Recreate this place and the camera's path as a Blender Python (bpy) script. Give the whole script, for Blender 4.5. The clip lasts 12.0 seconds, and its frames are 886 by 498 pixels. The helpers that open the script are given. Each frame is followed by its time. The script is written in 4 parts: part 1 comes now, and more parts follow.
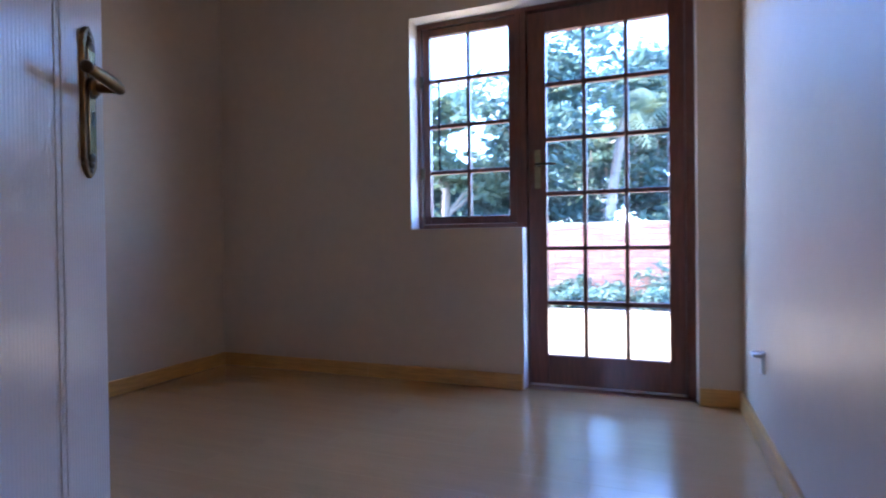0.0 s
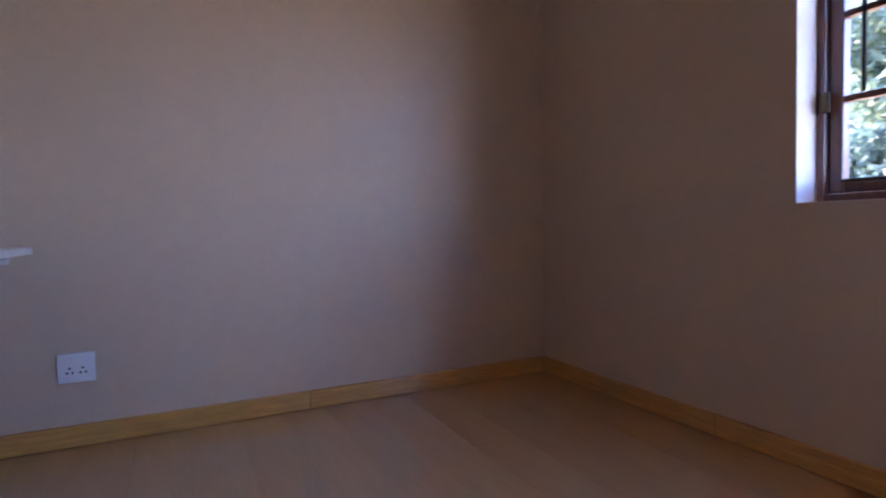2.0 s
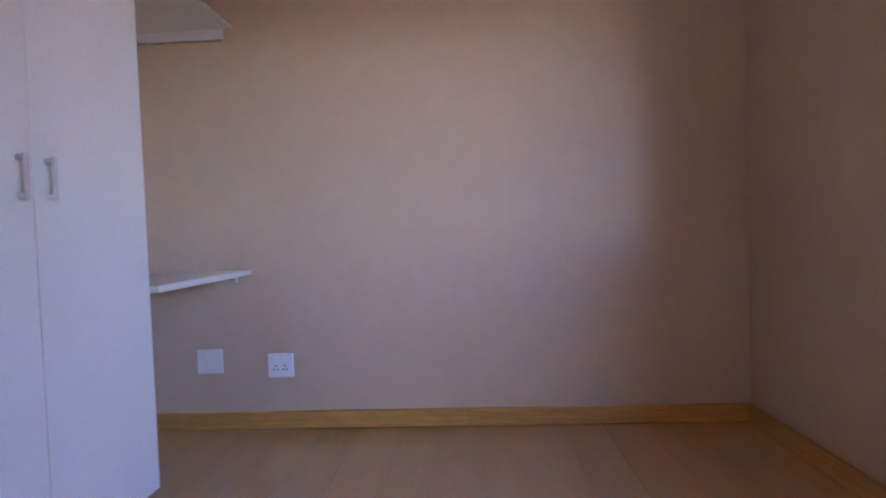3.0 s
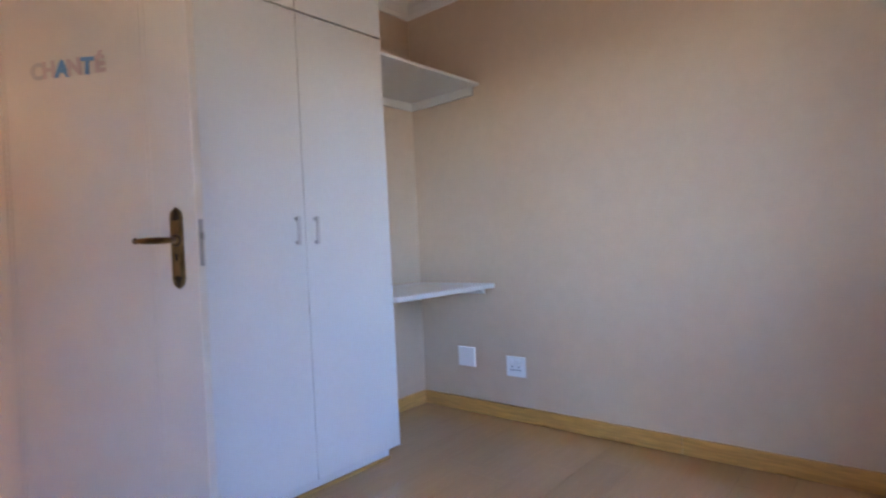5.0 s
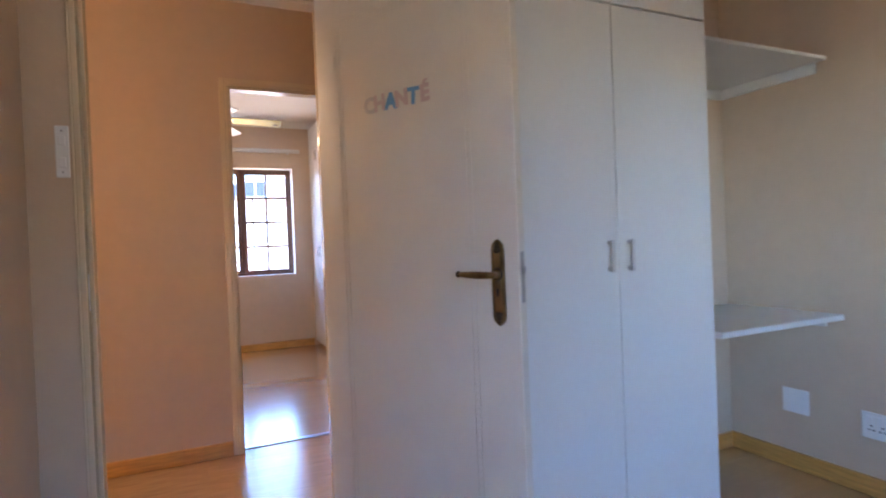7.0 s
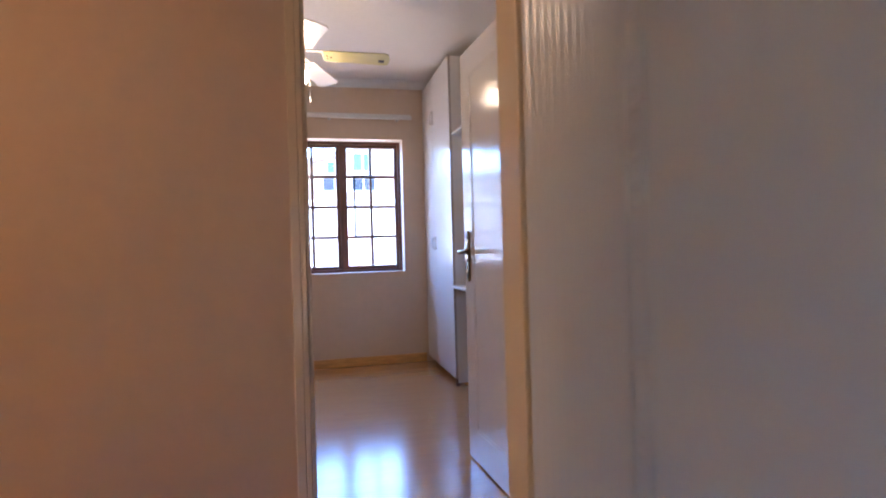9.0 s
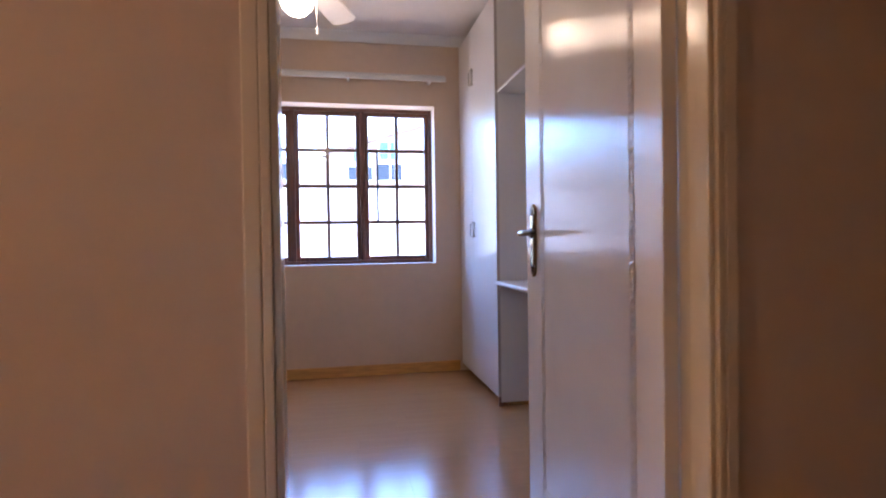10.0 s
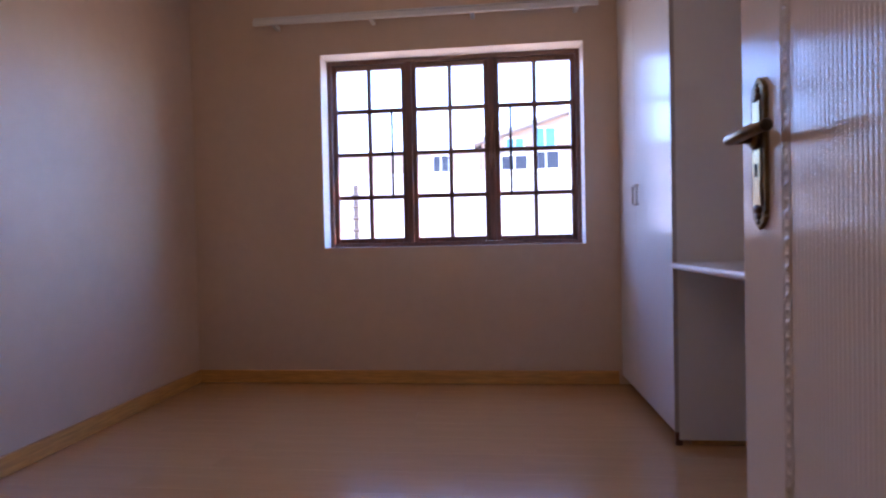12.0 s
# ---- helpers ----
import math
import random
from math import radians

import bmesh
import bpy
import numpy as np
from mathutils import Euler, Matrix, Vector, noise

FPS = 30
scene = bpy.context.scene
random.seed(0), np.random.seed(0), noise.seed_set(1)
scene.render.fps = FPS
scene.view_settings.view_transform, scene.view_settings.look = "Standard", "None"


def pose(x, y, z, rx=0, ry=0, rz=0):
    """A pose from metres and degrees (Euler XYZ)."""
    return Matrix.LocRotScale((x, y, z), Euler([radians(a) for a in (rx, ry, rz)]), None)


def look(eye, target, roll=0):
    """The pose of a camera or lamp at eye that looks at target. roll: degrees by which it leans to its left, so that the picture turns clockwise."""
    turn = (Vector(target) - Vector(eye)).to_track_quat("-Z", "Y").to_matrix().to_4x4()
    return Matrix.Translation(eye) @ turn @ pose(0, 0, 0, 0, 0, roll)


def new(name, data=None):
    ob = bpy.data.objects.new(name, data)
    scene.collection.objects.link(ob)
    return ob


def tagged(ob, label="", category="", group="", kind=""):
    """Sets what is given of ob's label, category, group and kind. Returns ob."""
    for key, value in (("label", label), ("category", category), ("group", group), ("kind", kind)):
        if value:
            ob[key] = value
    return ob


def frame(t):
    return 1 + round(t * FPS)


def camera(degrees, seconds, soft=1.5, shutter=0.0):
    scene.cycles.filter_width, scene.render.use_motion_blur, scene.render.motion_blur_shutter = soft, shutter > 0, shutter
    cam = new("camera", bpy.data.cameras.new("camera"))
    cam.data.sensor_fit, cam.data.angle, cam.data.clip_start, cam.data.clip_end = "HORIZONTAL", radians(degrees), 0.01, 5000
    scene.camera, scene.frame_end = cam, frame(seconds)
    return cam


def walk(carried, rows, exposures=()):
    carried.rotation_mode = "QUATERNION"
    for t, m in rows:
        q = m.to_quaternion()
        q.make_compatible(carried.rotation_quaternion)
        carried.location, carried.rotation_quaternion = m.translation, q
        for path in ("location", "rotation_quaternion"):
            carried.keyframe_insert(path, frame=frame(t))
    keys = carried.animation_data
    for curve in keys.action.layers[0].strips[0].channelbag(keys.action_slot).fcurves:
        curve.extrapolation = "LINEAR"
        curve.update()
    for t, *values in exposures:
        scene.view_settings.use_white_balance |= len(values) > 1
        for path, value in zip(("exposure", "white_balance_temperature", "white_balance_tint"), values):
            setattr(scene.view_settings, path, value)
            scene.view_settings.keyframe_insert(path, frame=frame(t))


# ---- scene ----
cam = camera(78.0, 12.0, 2.0, 0.35)
PATH = [
    (0, pose(-0.385, 0.017, 0.804, 89.40, 0.72, 21.20)),
    (0.5, pose(-0.391, 0.325, 0.804, 89.20, 1.15, 31.45)),
    (1, pose(-0.470, 0.604, 0.804, 88.60, 1.25, 42.45)),
    (1.5, pose(-0.562, 0.925, 0.806, 88.21, 0.98, 55.40)),
    (2, pose(-0.590, 1.080, 0.830, 87.69, 1.12, 63.95)),
    (2.5, pose(-0.520, 1.430, 0.910, 87.60, 1.60, 78.95)),
    (2.7, pose(-0.520, 1.530, 0.922, 87.85, 1.80, 85.45)),
    (4.3, pose(-0.489, 2.327, 0.971, 89.22, 2.99, 115.76)),
    (4.5, pose(-0.491, 2.387, 0.979, 89.41, 3.01, 120.29)),
    (5, pose(-0.518, 2.445, 1.023, 89.54, 2.84, 130.61)),
    (5.5, pose(-0.534, 2.442, 1.078, 89.56, 2.62, 140.33)),
    (6, pose(-0.521, 2.399, 1.135, 89.49, 2.47, 146.77)),
    (6.5, pose(-0.502, 2.285, 1.162, 89.44, 2.38, 151.89)),
    (7, pose(-0.467, 2.089, 1.178, 89.35, 2.25, 155.49)),
    (7.5, pose(-0.508, 1.775, 1.187, 89.55, 2.10, 159.42)),
    (7.7, pose(-0.528, 1.614, 1.206, 89.33, 1.88, 160.48)),
    (9.3, pose(-0.723, 0.312, 1.105, 89.53, 1.20, 167.20)),
    (9.5, pose(-0.739, 0.142, 1.112, 89.12, 0.82, 167.62)),
    (10, pose(-0.793, -0.277, 1.057, 89.12, 0.82, 169.06)),
    (10.5, pose(-0.875, -0.620, 1.006, 89.08, 1.00, 171.15)),
    (11, pose(-0.937, -0.824, 0.982, 89.14, 1.15, 174.87)),
    (11.5, pose(-1.005, -1.009, 0.953, 89.10, 1.25, -180.17)),
    (12, pose(-1.030, -1.142, 0.916, 89.09, 1.23, -174.24)),
]

SKY, SUN = 0.15, 2.0
FAN_GLOW, HALL_GLOW = 1.6, 3.8
EXPO = ((0, 5.1, 5900, 25), (1, 4.8, 6150, 29), (2.5, 5.3, 7050, 46), (4.5, 6.05, 7350, 28), (5.5, 5.8, 7050, 26), (7.5, 5.7, 7000, 18), (9.5, 5.2, 6300, 23), (10.5, 5.2, 6700, 27), (11, 5.1, 6750, 31), (12, 4.5, 6700, 36))
walk(cam, PATH, exposures=EXPO)

# ---- world and sun ----
world = bpy.data.worlds.new("world")
scene.world = world
world.use_nodes = True
wn = world.node_tree
sky = wn.nodes.new("ShaderNodeTexSky")
sky.sky_type = 'NISHITA'
sky.sun_disc = False
sky.sun_elevation = radians(42)
sky.sun_rotation = radians(258)
sky.altitude = 1700
sky.air_density = 1.0
sky.dust_density = 0.0
sky.ozone_density = 8.0
wn.nodes["Background"].inputs["Strength"].default_value = SKY
wn.links.new(sky.outputs[0], wn.nodes["Background"].inputs["Color"])
sun_data = bpy.data.lights.new("sun", 'SUN')
sun_data.energy = SUN
sun_data.angle = radians(0.5)
sun_data.color = (1.0, 0.88, 0.70)
sun = new("sun", sun_data)
# the sky's sun_rotation turns clockwise from +Y
az, el = radians(258), radians(42)
sun.matrix_world = look((0, 0, 12), Vector((0, 0, 12)) - Vector((math.sin(az) * math.cos(el), math.cos(az) * math.cos(el), math.sin(el))))


# ---- materials ----
def mat(name, color, rough=0.5, metal=0.0, grain=0.0, grain_scale=40.0, stain=0.0, stain_scale=2.0, bump=0.0, bump_scale=120.0,
        stretch=(1, 1, 1), vary=0.0, spec=0.5, coat=0.0, rough_vary=0.0, coat_rough=0.1):
    """A principled material with colour variation at two scales, relief and a per-object tint."""
    m = bpy.data.materials.new(name)
    m.use_nodes = True
    nt = m.node_tree
    b = nt.nodes["Principled BSDF"]
    b.inputs["Roughness"].default_value = rough
    b.inputs["Metallic"].default_value = metal
    b.inputs["Specular IOR Level"].default_value = spec
    b.inputs["Coat Weight"].default_value = coat
    b.inputs["Coat Roughness"].default_value = coat_rough
    tc = nt.nodes.new("ShaderNodeTexCoord")
    mp = nt.nodes.new("ShaderNodeMapping")
    mp.inputs["Scale"].default_value = stretch
    nt.links.new(tc.outputs["Object"], mp.inputs["Vector"])
    rgb = nt.nodes.new("ShaderNodeRGB")
    rgb.outputs[0].default_value = (*color, 1)
    out = rgb.outputs[0]

    def noisy(scale, amount, detail, source):
        n = nt.nodes.new("ShaderNodeTexNoise")
        n.inputs["Scale"].default_value = scale
        n.inputs["Detail"].default_value = detail
        nt.links.new(mp.outputs[0], n.inputs["Vector"])
        r = nt.nodes.new("ShaderNodeMapRange")
        r.inputs["From Min"].default_value = 0.3
        r.inputs["From Max"].default_value = 0.7
        r.inputs["To Min"].default_value = 1 - amount
        r.inputs["To Max"].default_value = 1 + amount * 0.6
        nt.links.new(n.outputs[0], r.inputs["Value"])
        h = nt.nodes.new("ShaderNodeHueSaturation")
        nt.links.new(r.outputs[0], h.inputs["Value"])
        nt.links.new(source, h.inputs["Color"])
        return h.outputs[0]
    if grain:
        out = noisy(grain_scale, grain, 6, out)
    if stain:
        out = noisy(stain_scale, stain, 3, out)
    if vary:
        oi = nt.nodes.new("ShaderNodeObjectInfo")
        r = nt.nodes.new("ShaderNodeMapRange")
        r.inputs["To Min"].default_value = 1 - vary
        r.inputs["To Max"].default_value = 1 + vary
        nt.links.new(oi.outputs["Random"], r.inputs["Value"])
        h = nt.nodes.new("ShaderNodeHueSaturation")
        nt.links.new(r.outputs[0], h.inputs["Value"])
        nt.links.new(out, h.inputs["Color"])
        out = h.outputs[0]
    nt.links.new(out, b.inputs["Base Color"])
    if rough_vary:
        n = nt.nodes.new("ShaderNodeTexNoise")
        n.inputs["Scale"].default_value = 3.0
        n.inputs["Detail"].default_value = 5
        nt.links.new(tc.outputs["Object"], n.inputs["Vector"])
        r = nt.nodes.new("ShaderNodeMapRange")
        r.inputs["To Min"].default_value = rough - rough_vary
        r.inputs["To Max"].default_value = rough + rough_vary
        nt.links.new(n.outputs[0], r.inputs["Value"])
        nt.links.new(r.outputs[0], b.inputs["Roughness"])
    if bump:
        n = nt.nodes.new("ShaderNodeTexNoise")
        n.inputs["Scale"].default_value = bump_scale
        n.inputs["Detail"].default_value = 4
        nt.links.new(mp.outputs[0], n.inputs["Vector"])
        bp = nt.nodes.new("ShaderNodeBump")
        bp.inputs["Strength"].default_value = bump
        bp.inputs["Distance"].default_value = 0.002
        nt.links.new(n.outputs[0], bp.inputs["Height"])
        nt.links.new(bp.outputs[0], b.inputs["Normal"])
    return m


def door_paint(name, color, rough=0.2, coat=0.3):
    """Gloss paint over a moulded skin with fine upright flutes."""
    m = mat(name, color, rough=rough, grain=0.03, grain_scale=8, stain=0.05, stain_scale=1.5, coat=coat, rough_vary=0.06)
    nt = m.node_tree
    tc = nt.nodes.new("ShaderNodeTexCoord")
    w = nt.nodes.new("ShaderNodeTexWave")
    w.bands_direction = 'X'
    w.inputs["Scale"].default_value = 34.0
    w.inputs["Distortion"].default_value = 0.6
    w.inputs["Detail"].default_value = 2
    n = nt.nodes.new("ShaderNodeTexNoise")
    n.inputs["Scale"].default_value = 18.0
    mul = nt.nodes.new("ShaderNodeMath")
    mul.operation = 'ADD'
    bp = nt.nodes.new("ShaderNodeBump")
    bp.inputs["Strength"].default_value = 0.32
    bp.inputs["Distance"].default_value = 0.0014
    nt.links.new(tc.outputs["Object"], w.inputs["Vector"])
    nt.links.new(tc.outputs["Object"], n.inputs["Vector"])
    nt.links.new(w.outputs["Fac"], mul.inputs[0])
    nt.links.new(n.outputs[0], mul.inputs[1])
    nt.links.new(mul.outputs[0], bp.inputs["Height"])
    nt.links.new(bp.outputs[0], nt.nodes["Principled BSDF"].inputs["Normal"])
    nt.links.new(bp.outputs[0], nt.nodes["Principled BSDF"].inputs["Coat Normal"])
    return m


def glass_mat():
    """A thin clear pane: light goes straight through, with a mirror gloss on top."""
    m = bpy.data.materials.new("window_glass")
    m.use_nodes = True
    nt = m.node_tree
    nt.nodes.remove(nt.nodes["Principled BSDF"])
    tr = nt.nodes.new("ShaderNodeBsdfTransparent")
    tr.inputs["Color"].default_value = (0.96, 0.985, 0.98, 1)
    gl = nt.nodes.new("ShaderNodeBsdfGlossy")
    gl.inputs["Roughness"].default_value = 0.01
    mx = nt.nodes.new("ShaderNodeMixShader")
    mx.inputs[0].default_value = 0.055
    nt.links.new(tr.outputs[0], mx.inputs[1])
    nt.links.new(gl.outputs[0], mx.inputs[2])
    nt.links.new(mx.outputs[0], nt.nodes["Material Output"].inputs["Surface"])
    return m


def glow_mat(name, color, strength):
    m = bpy.data.materials.new(name)
    m.use_nodes = True
    b = m.node_tree.nodes["Principled BSDF"]
    b.inputs["Base Color"].default_value = (0.9, 0.88, 0.82, 1)
    b.inputs["Emission Color"].default_value = (*color, 1)
    b.inputs["Emission Strength"].default_value = strength
    return m


M_WALL = mat("wall_paint", (0.615, 0.47, 0.34), rough=0.42, grain=0.03, grain_scale=14, stain=0.05, stain_scale=1.1, bump=0.25, bump_scale=55, rough_vary=0.06)
M_CEIL = mat("ceiling_paint", (0.80, 0.78, 0.74), rough=0.7, grain=0.02, stain=0.03, bump=0.15, bump_scale=90)
M_COVE = mat("cornice_paint", (0.80, 0.80, 0.76), rough=0.5, grain=0.02)
M_FLOOR = mat("laminate_plank", (0.53, 0.30, 0.135), rough=0.2, coat=1.0, coat_rough=0.17, grain=0.05, grain_scale=7, stain=0.06, stain_scale=1.2, stretch=(0.7, 9, 9), vary=0.02, rough_vary=0.025, bump=0.05, bump_scale=30)
M_HALLFLOOR = mat("hall_plank", (0.52, 0.31, 0.15), rough=0.2, grain=0.2, grain_scale=9, stain=0.06, stain_scale=1.2, stretch=(0.7, 9, 9), vary=0.08, rough_vary=0.05, bump=0.05, bump_scale=30)
M_SUB = mat("floor_joint", (0.30, 0.18, 0.09), rough=0.7, grain=0.1)
M_PINE = mat("varnished_pine", (0.62, 0.32, 0.085), rough=0.32, grain=0.2, grain_scale=7, stain=0.1, stain_scale=2, stretch=(1.2, 14, 14), coat=0.2, bump=0.05, bump_scale=20)
M_PINE_Y = mat("varnished_pine_side", (0.62, 0.32, 0.085), rough=0.32, grain=0.2, grain_scale=7, stain=0.1, stain_scale=2, stretch=(14, 1.2, 14), coat=0.2, bump=0.05, bump_scale=20)
M_HARD = mat("dark_hardwood", (0.17, 0.055, 0.03), rough=0.3, grain=0.35, grain_scale=10, stain=0.15, stretch=(8, 8, 0.8), coat=0.25, bump=0.08, bump_scale=30)
M_HARD_B = mat("reddish_hardwood", (0.15, 0.06, 0.035), rough=0.32, grain=0.35, grain_scale=10, stain=0.15, stretch=(8, 8, 0.8), coat=0.2, bump=0.08, bump_scale=30)
M_DOOR = door_paint("door_gloss_paint", (0.77, 0.72, 0.63))
M_DOOR_B = door_paint("door_cream_gloss", (0.82, 0.74, 0.63), 0.16, 0.5)
M_FRAME = mat("frame_gloss_paint", (0.72, 0.60, 0.42), rough=0.2, grain=0.03, grain_scale=6, stain=0.06, coat=0.3, bump=0.1, bump_scale=25)
M_MELA = mat("white_melamine", (0.67, 0.67, 0.635), rough=0.3, grain=0.015, stain=0.03, stain_scale=1.2, bump=0.04, bump_scale=200)
M_MELA_GLOSS = mat("glossy_white_melamine", (0.72, 0.71, 0.70), rough=0.28, grain=0.015, stain=0.03, stain_scale=1.2, bump=0.05, bump_scale=30, coat=0.15)
M_MELA_DK = mat("grey_edge_strip", (0.42, 0.40, 0.38), rough=0.5, grain=0.05)
M_SATIN = mat("satin_steel", (0.55, 0.55, 0.55), rough=0.3, metal=1.0, grain=0.05, grain_scale=60)
M_PULL = mat("grey_plastic_pull", (0.52, 0.50, 0.48), rough=0.35, grain=0.04)
M_BRASS = mat("antique_brass", (0.26, 0.175, 0.08), rough=0.28, metal=1.0, grain=0.35, grain_scale=25, stain=0.4, stain_scale=14, bump=0.1, bump_scale=90)
M_BRASS_DK = mat("dark_brass", (0.08, 0.055, 0.03), rough=0.35, metal=0.8, grain=0.3, grain_scale=40)
M_BRASS_LT = mat("polished_brass", (0.42, 0.33, 0.19), rough=0.2, metal=1.0, grain=0.15, grain_scale=30)
M_STEEL = mat("dull_steel", (0.35, 0.34, 0.33), rough=0.4, metal=1.0, grain=0.1)
M_PLASTIC = mat("white_plastic", (0.80, 0.81, 0.80), rough=0.3, grain=0.01)
M_BLACK = mat("black_slot", (0.015, 0.015, 0.015), rough=0.6)
M_GLASS = glass_mat()
M_BAR = mat("dark_iron_bar", (0.02, 0.02, 0.022), rough=0.6, spec=0.2, grain=0.1)
M_FAN = mat("fan_cream_enamel", (0.74, 0.72, 0.62), rough=0.3, grain=0.02)
M_BLADE = mat("fan_blade_olive", (0.50, 0.45, 0.18), rough=0.4, grain=0.12, grain_scale=10, stretch=(1, 9, 1))
M_BLADE_W = mat("fan_blade_white", (0.78, 0.75, 0.72), rough=0.35, grain=0.03)
M_GLOBE = glow_mat("lit_opal_globe", (1.0, 0.80, 0.56), FAN_GLOW)
M_HALLGLOBE = glow_mat("lit_warm_globe", (1.0, 0.78, 0.55), HALL_GLOW)
M_TXT_BLUE = mat("blue_foam_letter", (0.14, 0.35, 0.60), rough=0.6, grain=0.08)
M_TXT_PINK = mat("faded_pink_foam_letter", (0.63, 0.48, 0.45), rough=0.6, grain=0.08)
M_TXT_GREY = mat("pale_grey_foam_letter", (0.55, 0.52, 0.48), rough=0.6, grain=0.08)
M_BRICK = mat("garden_brick", (0.31, 0.135, 0.095), rough=0.85, grain=0.2, grain_scale=25, stain=0.15, vary=0.2, bump=0.4, bump_scale=60)
M_MORTAR = mat("mortar", (0.34, 0.30, 0.27), rough=0.9, grain=0.15)
M_PAVE = mat("pale_paving", (0.38, 0.30, 0.18), rough=0.85, grain=0.12, grain_scale=20, stain=0.12, stain_scale=0.8, bump=0.3)
M_YARD = mat("pinkish_yard_paving", (0.42, 0.32, 0.23), rough=0.85, grain=0.12, grain_scale=20, stain=0.12, stain_scale=0.8, bump=0.3)
M_GROUND = mat("dry_ground", (0.42, 0.38, 0.30), rough=0.95, grain=0.15, grain_scale=6, stain=0.15, stain_scale=0.3)
def leafy(m):
    """Lets light through the leaves."""
    nt = m.node_tree
    b = nt.nodes["Principled BSDF"]
    tl = nt.nodes.new("ShaderNodeBsdfTranslucent")
    mx = nt.nodes.new("ShaderNodeMixShader")
    mx.inputs[0].default_value = 0.5
    nt.links.new(b.inputs["Base Color"].links[0].from_socket, tl.inputs["Color"])
    nt.links.new(b.outputs[0], mx.inputs[1])
    nt.links.new(tl.outputs[0], mx.inputs[2])
    nt.links.new(mx.outputs[0], nt.nodes["Material Output"].inputs["Surface"])
    return m


M_LEAF = leafy(mat("garden_leaves", (0.075, 0.145, 0.125), rough=0.5, grain=0.25, grain_scale=3, stain=0.25, stain_scale=0.8))
M_LEAF_LT = leafy(mat("sunlit_light_leaves", (0.12, 0.19, 0.12), rough=0.5, grain=0.25, grain_scale=3, stain=0.25, stain_scale=0.8))
M_PALM = leafy(mat("palm_leaf", (0.13, 0.19, 0.12), rough=0.45, grain=0.2, grain_scale=3))
M_BARK = mat("grey_bark", (0.20, 0.165, 0.13), rough=0.9, grain=0.3, grain_scale=12, stretch=(3, 3, 0.6), bump=0.5)
M_PLASTER = mat("white_plaster", (0.80, 0.78, 0.75), rough=0.85, grain=0.04, stain=0.06, stain_scale=0.7, bump=0.25)
M_HOUSE = mat("peach_plaster", (0.42, 0.27, 0.20), rough=0.85, grain=0.05, stain=0.08, bump=0.2)
M_ROOF = mat("grey_roof_sheet", (0.26, 0.22, 0.21), rough=0.6, grain=0.08)
M_BLUE = mat("blue_panel", (0.03, 0.22, 0.30), rough=0.35, grain=0.05)
M_DARKGLASS = mat("dark_house_glass", (0.03, 0.035, 0.045), rough=0.3, spec=0.2)
M_PALMBARK = mat("pale_palm_bark", (0.17, 0.15, 0.125), rough=0.9, grain=0.2, grain_scale=10, stretch=(1, 1, 5), bump=0.5)
M_POST = mat("weathered_brown_post", (0.10, 0.075, 0.06), rough=0.8, grain=0.2)
M_SOIL = mat("dark_bed_soil", (0.10, 0.075, 0.055), rough=0.95, grain=0.25, grain_scale=8)
M_KERB = mat("grey_kerb_stone", (0.36, 0.34, 0.31), rough=0.85, grain=0.12, grain_scale=15, bump=0.3)


# ---- mesh helpers ----
def mesh_of(bm, name, material, smooth=False):
    me = bpy.data.meshes.new(name)
    bm.to_mesh(me)
    bm.free()
    me.materials.append(material)
    if smooth:
        for p in me.polygons:
            p.use_smooth = True
    return me


def part(name, bm, material, parent=None, label="", smooth=False):
    ob = new(name, mesh_of(bm, name, material, smooth))
    ob.parent = parent
    return tagged(ob, label=label)


def thing(name, x, y, z, rz=0.0, label="", category="", group="", kind=""):
    e = new(name)
    e.empty_display_size = 0.1
    e.matrix_basis = pose(x, y, z, 0, 0, rz)
    return tagged(e, label, category, group, kind)


def add_box(bm, x0, y0, z0, x1, y1, z1, bevel=0.0):
    r = bmesh.ops.create_cube(bm, size=1.0, matrix=Matrix.LocRotScale(((x0 + x1) / 2, (y0 + y1) / 2, (z0 + z1) / 2), None, (x1 - x0, y1 - y0, z1 - z0)))
    if bevel:
        edges = list({e for v in r["verts"] for e in v.link_edges})
        bmesh.ops.bevel(bm, geom=edges, offset=bevel, segments=2, profile=0.5, affect='EDGES')
    return bm


def box(x0, y0, z0, x1, y1, z1, bevel=0.0):
    return add_box(bmesh.new(), x0, y0, z0, x1, y1, z1, bevel)


def add_cyl(bm, a, b, r1, r2=None, seg=16):
    a, b = Vector(a), Vector(b)
    d = b - a
    m = Matrix.Translation((a + b) / 2) @ d.to_track_quat('Z', 'Y').to_matrix().to_4x4()
    bmesh.ops.create_cone(bm, cap_ends=True, segments=seg, radius1=r1, radius2=r1 if r2 is None else r2, depth=d.length, matrix=m)
    return bm


def cyl(a, b, r1, r2=None, seg=16):
    return add_cyl(bmesh.new(), a, b, r1, r2, seg)


